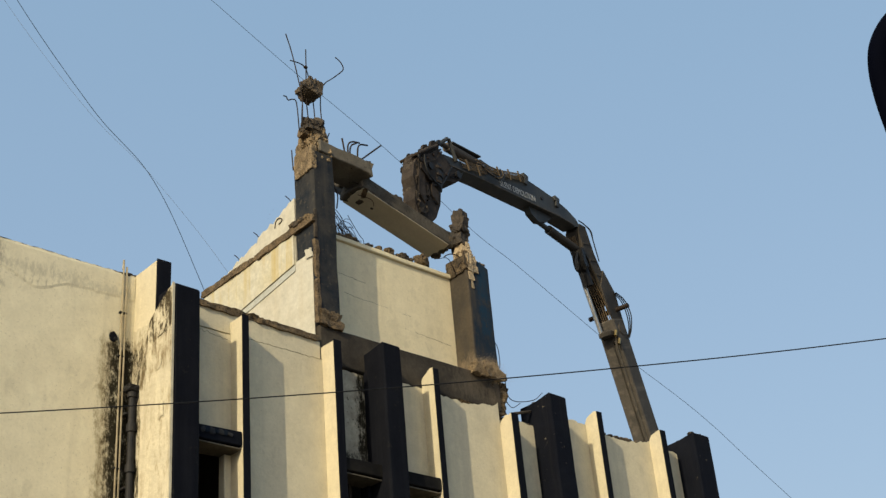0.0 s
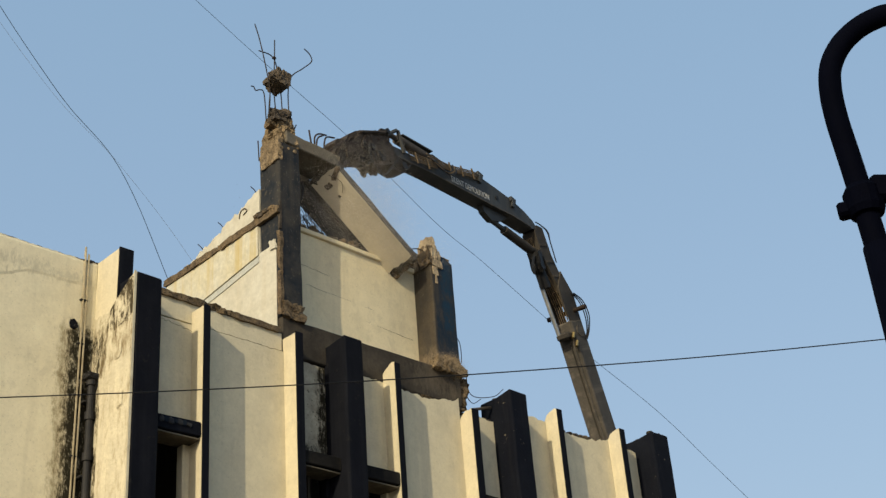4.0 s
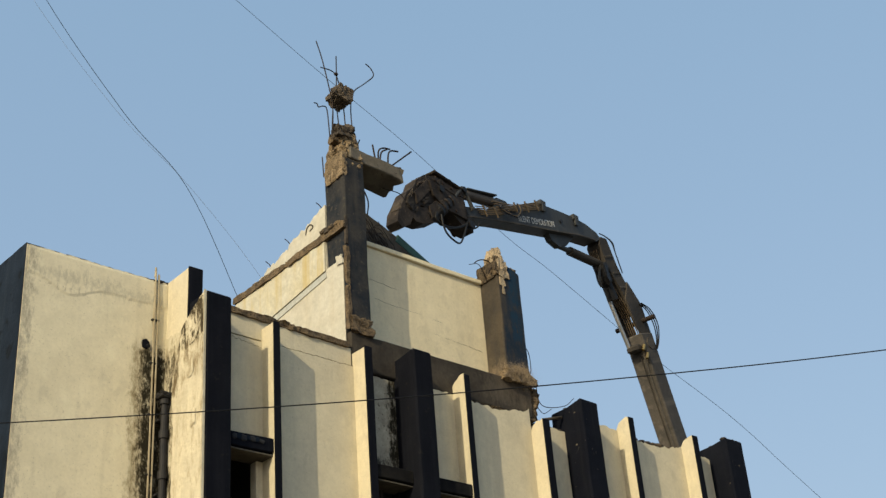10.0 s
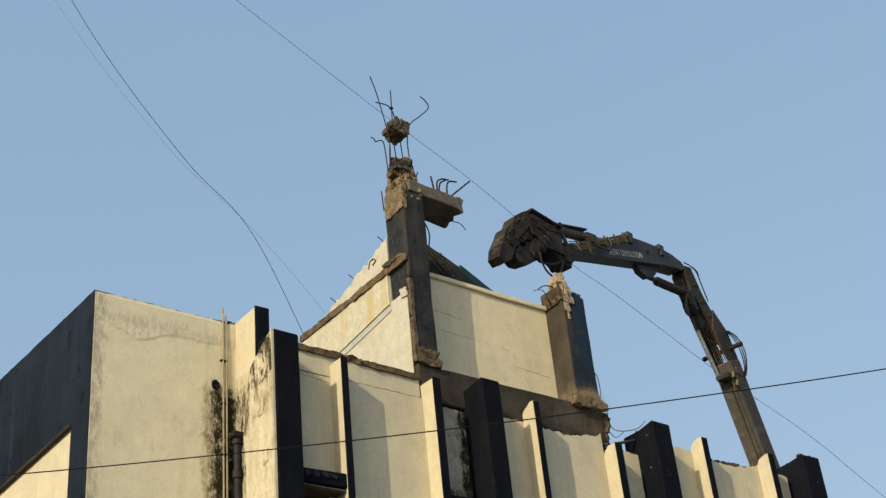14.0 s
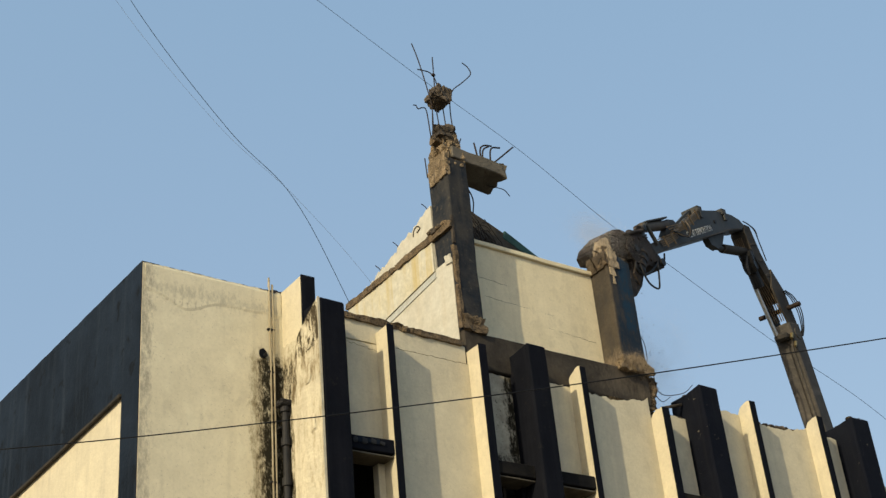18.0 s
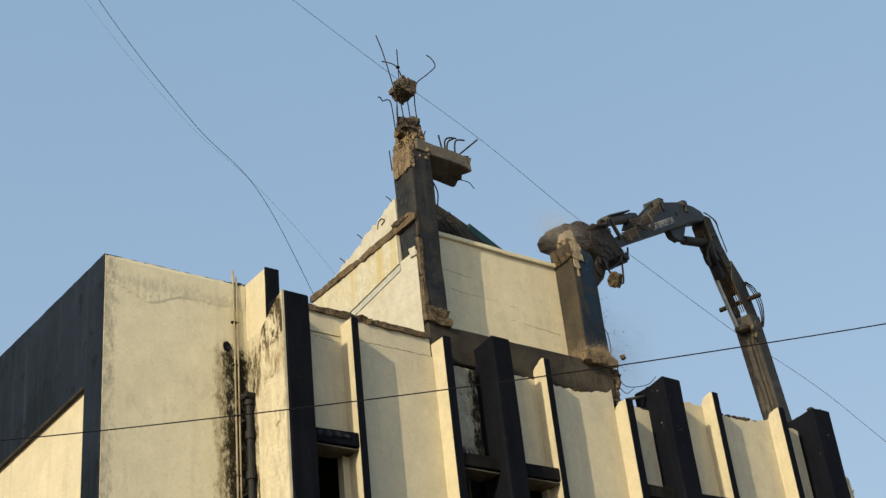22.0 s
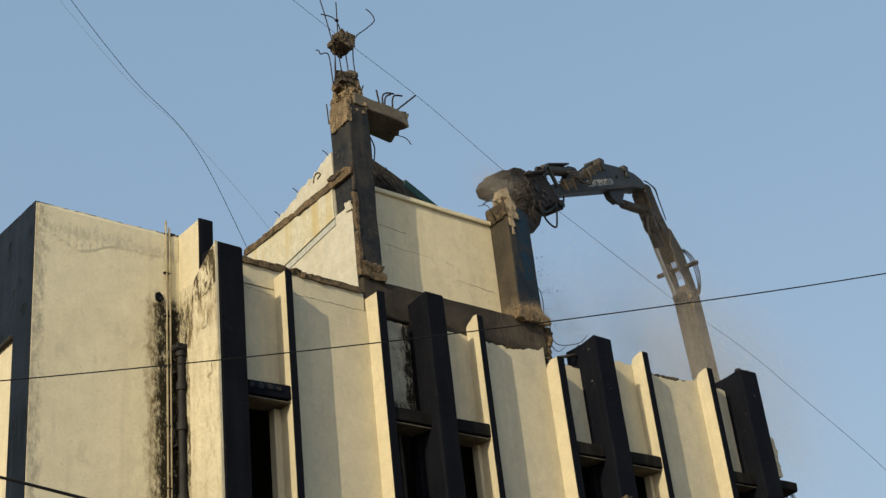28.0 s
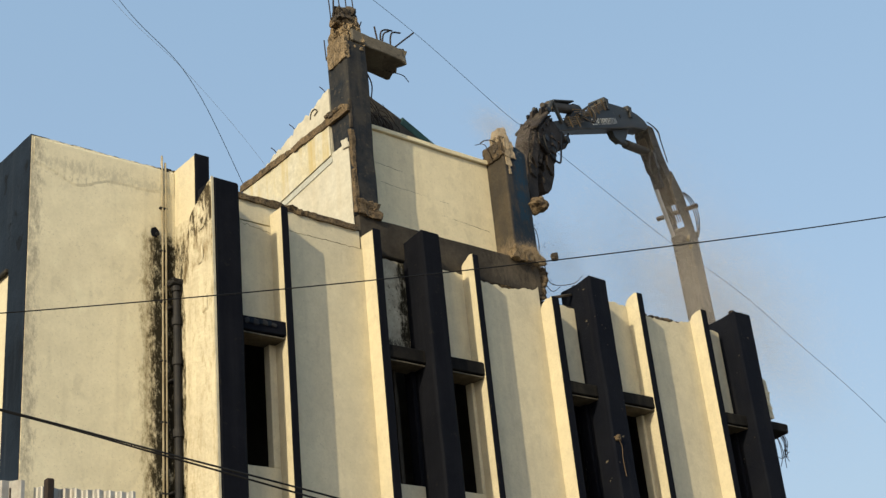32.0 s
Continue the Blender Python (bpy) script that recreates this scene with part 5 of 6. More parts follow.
for k in range(2):
    o = 0.003 * k
    cable("service_cable", [((0.10, 0.98, 0.396 + 0.2 * o), 11), ((0.3791, 0.926, 0.3405 - 0.3 * o), 10), ((0.4784, 0.8621, 0.2999 - 0.7 * o), 9.6), ((0.5845, 0.7935, 0.2571 - 1.6 * o), 9.4), ((0.75, 0.66, 0.176 - 2.2 * o), 9.6), ((0.9, 0.4, 0.12), 11)], 0.0075, WIRE, "black service cable hanging beside others in a loose bundle")
e0, e1 = along((0.10, 0.98, 0.40), 11), along((0.9, 0.4, 0.12), 11)
pole((e0[0], e0[1], 0), e0[2] + 0.3, "grey concrete utility pole with a bundle of cables")
pole((e1[0], e1[1], 0), e1[2] + 0.3, "grey concrete utility pole with a bundle of cables")

lamp = thing("street_lamp", (2.37, 1.06, 0), "black swan-necked street lamp post", "street lamp")
# the neck rises from the post, swings over to the far side and ends in a lantern
NECK = [(2.367, 1.062, 2.80), (2.366, 1.066, 2.925), (2.364, 1.071, 3.059), (2.362, 1.074, 3.129), (2.361, 1.077, 3.2), (2.362, 1.075, 3.271), (2.367, 1.064, 3.331), (2.379, 1.037, 3.378), (2.395, 1.001, 3.408), (2.411, 0.963, 3.422), (2.426, 0.923, 3.42), (2.46, 0.85, 3.39), (2.49, 0.79, 3.33)]
part("neck", tube(smooth_path(NECK, 6), 0.0245, 16), LAMPBLACK, lamp, smooth=True)
part("post", tube([(2.37, 1.06, 0), (2.37, 1.06, 0.25), (2.37, 1.06, 0.3), (2.368, 1.061, 1.2), (2.367, 1.062, 2.88)], [0.075, 0.07, 0.045, 0.04, 0.031], 16), LAMPBLACK, lamp, smooth=True)
part("clamp", tube([(2.366, 1.066, 2.955), (2.366, 1.066, 2.97), (2.365, 1.067, 3.01), (2.365, 1.067, 3.022)], [0.034, 0.040, 0.040, 0.032], 14), LAMPBLACK, lamp, "bolted clamp on the neck")
part("clamp_lug", moved(box(bmesh.new(), -0.018, 0.018, -0.022, 0.022, -0.016, 0.016, 0.006), pose(2.352, 1.098, 2.978, 0, 0, 25)), LAMPBLACK, lamp)
part("clamp_lug", moved(box(bmesh.new(), -0.02, 0.02, -0.045, 0.045, -0.028, 0.028, 0.008), pose(2.388, 1.012, 3.0, 18, 0, 22)), LAMPBLACK, lamp)
part("bracket", tube([(2.385, 1.02, 3.01), (2.42, 0.94, 3.06), (2.45, 0.86, 3.09)], 0.016, 10), LAMPBLACK, lamp, "side bracket on the clamp")
part("lantern", tube([(2.49, 0.79, 3.34), (2.495, 0.78, 3.31), (2.5, 0.775, 3.2), (2.5, 0.775, 3.17)], [0.03, 0.09, 0.13, 0.12], 16), LAMPBLACK, lamp, "shaded lantern head")

# ---- corrugated hoarding in front of the left block ----
def hoarding(w0, w1, dist, pitch, label):
    """A corrugated sheet between two ways at a distance, from the ground up to them."""
    a, b = Vector(along(w0, dist)), Vector(along(w1, dist))
    h = thing("corrugated_hoarding", ((a.x + b.x) / 2, (a.y + b.y) / 2, 0), label, "hoarding", group="hoarding in front of the building")
    run = Vector((b.x - a.x, b.y - a.y, 0))
    n = max(8, int(run.length / pitch) * 6)
    side = Vector((-run.y, run.x, 0)).normalized()
    bm = bmesh.new()
    rows = []
    for i in range(n + 1):
        p = a + run * (i / n)
        top = a.z + (b.z - a.z) * i / n + 0.015 * noise.noise((i * 0.15, dist, 0))
        o = side * (0.018 * math.sin(i / 6 * 2 * math.pi))
        rows.append([bm.verts.new((p.x + o.x + s.x, p.y + o.y + s.y, z)) for s, z in ((side * 0, 0), (side * 0, top), (side * 0.004, top), (side * 0.004, 0))])
    for r0, r1 in zip(rows, rows[1:]):
        for j in range(4):
            bm.faces.new((r0[j], r0[(j + 1) % 4], r1[(j + 1) % 4], r1[j]))
    bm.faces.new(rows[0])
    bm.faces.new(rows[-1])
    part("sheet", bm, SHEET, h, "weathered corrugated metal sheet")
    for k in (0.08, 0.92):
        p = a + run * k + side * 0.05
        z = min(a.z, b.z)
        part("post", box(bmesh.new(), p.x - 0.03, p.x + 0.03, p.y - 0.03, p.y + 0.03, 0, z - 0.05, 0.005), STEEL, h)
    return h


hoarding((0.30, 1.0, 0.300), (0.4045, 0.9355, 0.2925), 11.2, 0.15, "tall weathered corrugated metal hoarding with broad ribs")
hoarding((0.4105, 0.9333, 0.2875), (0.4687, 0.8871, 0.2775), 11.6, 0.09, "weathered corrugated metal hoarding with narrow ribs")
p = along((0.4195, 0.927, 0.293), 11.5)
tagged(part("hoarding_cap", box(bmesh.new(), p[0] - 0.035, p[0] + 0.035, p[1] - 0.035, p[1] + 0.035, 0.0, p[2], 0.01), STEEL), "dark square post standing behind the hoarding", "post")

# ---- loose pieces that fall ----
# seconds of the start, place of rest, sideways and outward speed, size
FALLS = [(1.25, (14.35, 15.78, 13.52), (0.5, -0.6), 0.16), (1.4, (14.9, 15.78, 13.52), (0.1, -0.5), 0.08), (1.7, (13.0, 15.8, 13.5), (0.1, -0.6), 0.10), (2.2, (13.6, 15.8, 13.5), (0.2, -0.6), 0.08)]
FALLS += [(7.62, (12.75, 15.8, 13.5), (0.2, -0.8), 0.14), (7.66, (13.1, 15.8, 13.5), (0.3, -0.9), 0.18), (7.7, (13.5, 15.82, 13.5), (0.2, -0.7), 0.1), (7.72, (14.0, 15.8, 13.5), (0.4, -0.8), 0.2),
         (7.75, (14.5, 15.82, 13.5), (0.1, -0.7), 0.12), (7.8, (13.3, 15.8, 13.5), (0.3, -0.8), 0.09), (7.85, (13.8, 15.8, 13.5), (0.2, -0.8), 0.14), (7.92, (12.9, 15.8, 13.5), (0.5, -0.7), 0.11),
         (8.0, (14.2, 15.8, 13.5), (0.2, -0.9), 0.1), (8.08, (13.6, 15.82, 13.5), (0.3, -0.7), 0.13), (8.2, (14.8, 15.8, 13.5), (0.1, -0.8), 0.08), (8.3, (13.2, 15.82, 13.5), (0.2, -0.8), 0.1)]
FALLS += [(7.72, (14.8, 15.8, 13.6), (0.0, -0.5), 0.24)]
FALLS += [(16.3, (15.83, 15.57, 13.3), (0.6, -0.4), 0.12), (16.55, (15.78, 15.57, 13.3), (0.9, -0.4), 0.16), (21.4, (15.81, 15.57, 13.3), (0.5, -0.4), 0.1), (21.66, (15.90, 15.5, 13.62), (1.0, -0.5), 0.27),
         (21.95, (15.83, 15.57, 13.25), (0.6, -0.3), 0.14), (23.6, (15.78, 15.57, 13.3), (0.7, -0.4), 0.09), (24.55, (15.83, 15.57, 13.3), (0.8, -0.4), 0.1), (31.35, (15.78, 15.57, 13.3), (0.7, -0.4), 0.14),
         (31.41, (15.73, 15.57, 13.3), (0.85, -0.40), 0.3), (31.6, (15.83, 15.57, 13.3), (0.6, -0.3), 0.12), (31.75, (15.81, 15.57, 13.2), (0.4, -0.3), 0.08)]
FALLS += [(2.62, (13.2, 15.75, 13.5), (0.1, -0.5), 0.09), (2.7, (13.9, 15.75, 13.5), (0.2, -0.5), 0.06), (2.74, (14.5, 15.75, 13.5), (0.1, -0.5), 0.08), (2.8, (13.5, 15.75, 13.5), (0.2, -0.5), 0.06), (2.86, (14.2, 15.75, 13.5), (0.1, -0.5), 0.05), (2.9, (14.9, 15.75, 13.5), (0.1, -0.5), 0.07)]
PIECES = []
for k, (t0, at, drift, s) in enumerate(FALLS):
    ob = part("concrete_chunk", chunk((s, s * 0.8, s * (1.5 if s > 0.3 else 0.9)), k + 201, 3, 0.45), RUBBLE if k % 3 else DARKRUBBLE)
    tagged(ob, "jagged piece of broken concrete shaken loose", "rubble", "falling pieces")
    PIECES.append((ob, t0, Vector(at), drift))


# dust and grit thrown up: many specks in billows that drift together
def dust(size, count, speck, seed, material, label, puffs=26):
    r = np.random.default_rng(seed)
    mid = r.normal(0, 0.33, (puffs, 3))
    wide = r.uniform(0.10, 0.30, puffs)
    pick = r.choice(puffs, count, p=wide ** 2 / (wide ** 2).sum())
    p = mid[pick] + r.normal(0, 1, (count, 3)) * wide[pick][:, None]
    p *= np.array(size)
    a, b = r.normal(size=(count, 3)), r.normal(size=(count, 3))
    a /= np.linalg.norm(a, axis=1)[:, None]
    b = np.cross(a, b)
    b /= np.linalg.norm(b, axis=1)[:, None]
    s = (speck * r.uniform(0.6, 1.4, count))[:, None]
    verts = np.stack([p + a * s, p - a * 0.5 * s + b * 0.87 * s, p - a * 0.5 * s - b * 0.87 * s], 1).reshape(-1, 3)
    me = bpy.data.meshes.new("dust_cloud")
    me.vertices.add(3 * count)
    me.vertices.foreach_set("co", verts.ravel())
    me.loops.add(3 * count)
    me.loops.foreach_set("vertex_index", np.arange(3 * count))
    me.polygons.add(count)
    me.polygons.foreach_set("loop_start", np.arange(0, 3 * count, 3))
    me.update(calc_edges=True)
    me.materials.append(material)
    return tagged(new("dust_cloud", me), label, "dust", kind="stuff")


CLOUDS = []
CLOUDS.append((dust((0.7, 0.4, 1.9), 420, 0.022, 11, DARKRUBBLE, "dark crumbs of concrete raining down past the panel"),
     [(0.0, (13.0, 17.0, 12.0)), (7.3, (13.0, 16.9, 12.2)), (7.6, (12.9, 15.7, 14.0)), (8.0, (13.05, 15.35, 13.1)), (8.4, (13.3, 15.15, 12.0)), (8.7, (13.5, 15.0, 10.8)), (9.0, (13.7, 14.8, 8.6)), (9.3, (13.9, 14.5, 5.0)), (10.0, (14.2, 14.2, 2.0)), (32, (14.2, 14.2, 1.0))]))
CLOUDS.append((dust((1.9, 0.45, 0.75), 330000, 0.003, 13, HAZEDUST, "pale dust rolling along the foot of the tower"),
     [(0.0, (13.9, 17.2, 11.8)), (7.5, (13.9, 17.0, 11.9)), (8.2, (13.9, 15.35, 11.9)), (9.0, (14.9, 15.1, 11.3)), (9.4, (15.1, 15.0, 10.4)), (9.7, (15.3, 14.8, 7.5)), (10.0, (15.5, 14.6, 4.0)), (10.5, (16.0, 14.3, 1.0)), (32.0, (16.6, 14.3, 1.0))]))
CLOUDS.append((dust((0.4, 0.3, 2.0), 90, 0.014, 12, DARKRUBBLE, "dark crumbs of concrete falling beside the column"),
     [(0.0, (15.2, 17.0, 12.0)), (15.0, (15.2, 16.9, 12.0)), (16.0, (16.15, 15.5, 12.2)), (17.5, (16.2, 15.5, 11.9)), (21.0, (16.25, 15.5, 12.3)), (24.0, (16.3, 15.5, 11.9)), (25.5, (16.25, 15.5, 12.0)), (28.0, (16.3, 15.5, 12.2)), (32.0, (16.25, 15.5, 11.9))]))
CLOUDS.append((dust((0.5, 0.45, 1.5), 150000, 0.0055, 1, DUST, "brown dust drifting down past the panel"),
     [(0.0, (13.0, 17.2, 11.9)), (1.1, (13.0, 17.0, 12.3)), (1.5, (12.9, 15.5, 13.3)), (2.0, (12.95, 15.3, 12.5)), (2.4, (13.0, 15.0, 10.4)), (2.8, (13.1, 14.6, 6.0)), (3.3, (13.2, 14.2, 1.0)), (32, (14.4, 14.0, 1.0))]))
CLOUDS.append((dust((0.85, 0.45, 1.75), 330000, 0.0058, 2, DUST, "brown dust billowing down past the panel"),
     [(0.0, (13.4, 17.4, 12.0)), (7.3, (13.4, 17.2, 12.2)), (7.6, (13.0, 15.7, 13.9)), (8.0, (13.15, 15.3, 12.55)), (8.4, (13.35, 15.15, 11.4)), (8.7, (13.4, 14.8, 9.4)), (9.0, (13.6, 14.5, 6.2)), (9.6, (14.0, 14.2, 3.0)), (10.2, (14.2, 14.2, 1.0)), (32, (15.2, 14.2, 1.0))]))
CLOUDS.append((dust((0.42, 0.4, 1.25), 80000, 0.005, 3, PALEDUST, "brown dust billowing down past the column"),
     [(0.0, (14.6, 17.4, 12.0)), (7.4, (14.6, 17.2, 12.2)), (7.8, (15.0, 15.2, 12.6)), (8.0, (15.05, 15.15, 12.2)), (8.3, (15.35, 15.1, 11.9)), (8.6, (15.5, 14.9, 10.2)), (9.0, (15.7, 14.6, 6.6)), (9.5, (16.1, 14.4, 2.0)), (10.0, (16.4, 14.3, 1.0)), (32, (16.4, 14.3, 1.0))]))
CLOUDS.append((dust((0.36, 0.35, 1.2), 50000, 0.005, 6, DUST, "brown dust running down beside the column"),
     [(0.0, (14.9, 17.4, 12.0)), (1.1, (14.9, 17.2, 12.4)), (1.4, (15.1, 15.3, 13.0)), (1.7, (15.1, 15.2, 12.7)), (2.0, (15.15, 15.15, 12.3)), (2.4, (15.2, 14.9, 10.4)), (2.8, (15.3, 14.6, 6.0)), (3.3, (15.4, 14.3, 1.0)), (32, (15.4, 14.3, 1.0))]))
CLOUDS.append((dust((1.4, 0.3, 1.8), 120000, 0.0026, 4, HAZEDUST, "pale dust hanging beside the broken column"),
     [(0.0, (15.0, 17.6, 11.9)), (15.0, (15.0, 17.4, 12.0)), (16.5, (16.4, 16.2, 12.4)), (18, (16.5, 16.2, 12.0)), (20, (16.6, 16.2, 11.9)), (22, (16.6, 16.2, 12.1)), (23, (16.6, 16.2, 11.9)), (25.5, (16.8, 16.2, 11.6)), (28, (17.0, 16.2, 11.9)), (30, (17.2, 16.2, 11.8)), (32, (17.1, 16.2, 11.9))]))
CLOUDS.append((dust((0.95, 0.4, 0.6), 30000, 0.0026, 7, HAZEDUST, "pale dust smoking round the jaws"),
     [(0.0, (14.6, 17.6, 11.9)), (14.5, (14.6, 17.5, 12.0)), (15.6, (15.2, 16.4, 13.6)), (16.5, (15.4, 15.35, 14.0)), (20, (15.5, 15.3, 14.05)), (22, (15.45, 15.3, 13.95)), (25.5, (15.5, 15.3, 14.0)), (28, (15.45, 15.3, 14.0)), (32, (15.5, 15.3, 13.95))]))
CLOUDS.append((dust((2.0, 0.3, 1.4), 110000, 0.0026, 9, HAZEDUST, "thin pale dust round the hanging beam"),
     [(0.0, (13.9, 17.2, 12.0)), (1.2, (13.9, 17.2, 12.2)), (2.4, (13.8, 15.1, 13.4)), (5.5, (14.2, 15.0, 13.8)), (7.3, (14.4, 14.9, 13.8)), (8.2, (14.4, 14.8, 11.5)), (9.0, (14.8, 14.6, 7.5)), (10.0, (15.2, 14.3, 1.0)), (32.0, (15.2, 14.3, 1.0))]))
CLOUDS.append((dust((0.45, 0.16, 0.22), 12000, 0.003, 8, PALEDUST, "tan dust hanging over the foot of the column"), [(0.0, (15.58, 15.2, 11.40)), (16.0, (15.6, 15.2, 11.42)), (24.0, (15.64, 15.2, 11.43)), (32.0, (15.6, 15.2, 11.41))]))
CLOUDS.append((dust((5.2, 0.8, 3.6), 1150000, 0.0031, 5, HAZEDUST, "thin pale dust hanging before the boom", 80),
     [(0.0, (20.0, 21.5, 6.0)), (20.0, (20.0, 21.0, 6.4)), (24.0, (22.0, 19.5, 8.4)), (25.5, (22.4, 18.6, 10.2)), (28, (22.6, 17.4, 12.6)), (30, (22.9, 17.3, 12.8)), (32, (23.2, 17.3, 12.9))]))

# ---- movement ----
# seconds, slew, reach and height of the boom's collar, angles of upper boom, stick and lower boom
ARM = [
    (0, 11.67, 3.629, 15.048, 1.272, 0.165, 1.225), (0.5, 10.21, 3.808, 14.898, 1.218, 0.192, 1.218),
    (1, 8.74, 3.825, 14.831, 1.185, 0.179, 1.211), (1.5, 7.75, 3.862, 14.758, 1.165, 0.200, 1.204),
    (2, 7.51, 3.681, 14.837, 1.178, 0.202, 1.197), (2.5, 8.00, 3.627, 14.913, 1.206, 0.222, 1.190),
    (3, 8.78, 3.599, 14.980, 1.228, 0.185, 1.184), (3.5, 9.02, 3.612, 14.993, 1.230, 0.219, 1.186),
    (5.5, 11.54, 3.723, 14.818, 1.156, 0.183, 1.242), (6, 11.50, 3.727, 14.821, 1.174, 0.133, 1.244),
    (6.5, 11.38, 3.769, 14.804, 1.173, 0.100, 1.243), (7, 10.69, 3.900, 14.702, 1.162, 0.108, 1.241),
    (7.5, 9.66, 3.898, 14.697, 1.124, 0.078, 1.239), (8, 9.15, 4.110, 14.630, 1.137, 0.047, 1.238),
    (8.5, 8.99, 3.687, 14.809, 1.174, 0.010, 1.236), (9, 9.06, 3.664, 14.809, 1.175, 0.059, 1.234),
    (9.5, 9.34, 3.716, 14.772, 1.190, 0.035, 1.234), (10, 9.50, 3.638, 14.843, 1.177, 0.029, 1.233),
    (10.5, 9.65, 3.682, 14.842, 1.178, 0.032, 1.233), (11, 9.75, 3.722, 14.792, 1.173, 0.029, 1.232),
    (11.5, 9.72, 3.648, 14.784, 1.174, 0.019, 1.232), (12, 9.78, 3.534, 14.781, 1.175, 0.015, 1.231),
    (12.5, 10.00, 3.392, 14.731, 1.182, 0.016, 1.230), (13, 10.21, 3.153, 14.780, 1.180, 0.021, 1.230),
    (13.5, 10.76, 2.991, 14.797, 1.189, 0.019, 1.233), (15.5, 13.62, 3.009, 14.788, 1.162, -0.016, 1.318),
    (16, 14.05, 2.889, 14.793, 1.170, -0.085, 1.321), (16.5, 14.54, 2.712, 14.858, 1.179, -0.169, 1.324),
    (17, 14.91, 2.758, 14.846, 1.173, -0.146, 1.328), (17.5, 15.14, 2.851, 14.814, 1.179, -0.173, 1.333),
    (18, 15.33, 2.791, 14.873, 1.175, -0.187, 1.338), (18.5, 15.46, 2.985, 14.809, 1.180, -0.202, 1.343),
    (19, 15.54, 2.897, 14.836, 1.167, -0.202, 1.348), (19.5, 15.47, 2.980, 14.805, 1.177, -0.200, 1.353),
    (20, 15.34, 2.912, 14.819, 1.164, -0.173, 1.357), (20.5, 15.55, 2.971, 14.807, 1.166, -0.196, 1.362),
    (21, 15.59, 2.969, 14.809, 1.168, -0.197, 1.367), (21.5, 15.64, 2.981, 14.801, 1.173, -0.201, 1.372),
    (22, 15.64, 2.950, 14.827, 1.175, -0.202, 1.377), (22.5, 15.69, 2.958, 14.812, 1.175, -0.195, 1.382),
    (23, 15.70, 2.937, 14.813, 1.176, -0.204, 1.387), (23.5, 15.63, 2.913, 14.813, 1.173, -0.198, 1.392),
    (24, 15.60, 2.757, 14.874, 1.165, -0.167, 1.397), (24.5, 15.81, 2.841, 14.847, 1.167, -0.188, 1.402),
    (25, 15.74, 2.811, 14.870, 1.176, -0.176, 1.407), (25.5, 15.80, 2.811, 14.880, 1.187, -0.196, 1.410),
    (27.5, 16.21, 2.587, 14.779, 1.132, -0.088, 1.486), (28, 16.06, 2.689, 14.754, 1.146, -0.122, 1.489),
    (28.5, 16.12, 2.772, 14.713, 1.148, -0.135, 1.492), (29, 16.18, 2.666, 14.769, 1.143, -0.128, 1.495),
    (29.5, 16.21, 2.724, 14.735, 1.140, -0.121, 1.498), (30, 16.22, 2.742, 14.718, 1.135, -0.120, 1.501),
    (30.5, 16.23, 2.692, 14.725, 1.138, -0.117, 1.504), (31, 16.31, 2.634, 14.759, 1.142, -0.103, 1.507),
    (31.5, 16.39, 2.574, 14.769, 1.153, -0.084, 1.510), (32, 16.51, 2.540, 14.805, 1.186, -0.109, 1.513),
]
# seconds, turn of the crusher on the stick, turns of its upper and lower jaw on it, in degrees
JAW = [(0.0, -47, -38, -44), (0.5, -49, -38, -46), (0.7, -56, -20, -20), (0.9, -52, -14, -6), (1.2, -49, -12, 0), (2.0, -46, -12, 0), (2.4, -30, -12, 0), (3.0, -30, -12, 0), (3.5, -34, -12, 0), (5.5, -50, -12, 0), (7.0, -50, -12, 0), (7.2, -53, -16, -6), (7.4, -61, -30, -30)]
JAW += [(8.4, -57, -28, -28), (9.0, -38, -20, -4), (9.5, -14, -34, -24), (10.0, 2, -42, -48), (10.5, 6, -43, -50), (13.5, 6, -43, -50), (15.5, -33, -10, -50), (16.0, -34, -14, -54), (16.6, -32, -13, -52), (17.5, -18, 4, -42), (18.5, -15, 12, -34), (22.0, -15, 13, -34), (24.5, -15, 13, -34), (28.0, -20, 12, -34), (30.5, -18, 10, -34), (31.1, -17, 8, -34), (31.4, -20, 3, -34), (31.7, -28, -8, -35), (32.0, -38, -14, -34)]
UP_LEN, TIP = 2.495 * FAR, (4.632 * FAR, -1.48 * FAR)


def turned(psi, s, z, a):
    """Pose in the excavator's space: reach s and height z in the slewed plane, turned up by the angle a."""
    return Matrix.Rotation(psi + math.pi, 4, "Z") @ Matrix.Translation((s, 0, z)) @ Matrix.Rotation(-a, 4, "Y")


def between(rows, t, k):
    for a, b in zip(rows, rows[1:]):
        if t <= b[0]:
            return a[k] + (b[k] - a[k]) * (t - a[0]) / (b[0] - a[0])
    return rows[-1][k]


def place(s, z, a, p):
    """A point p of a link at s, z turned up by a, in the slewed plane."""
    return s + p[0] * math.cos(a) - p[1] * math.sin(a), z + p[0] * math.sin(a) + p[1] * math.cos(a)


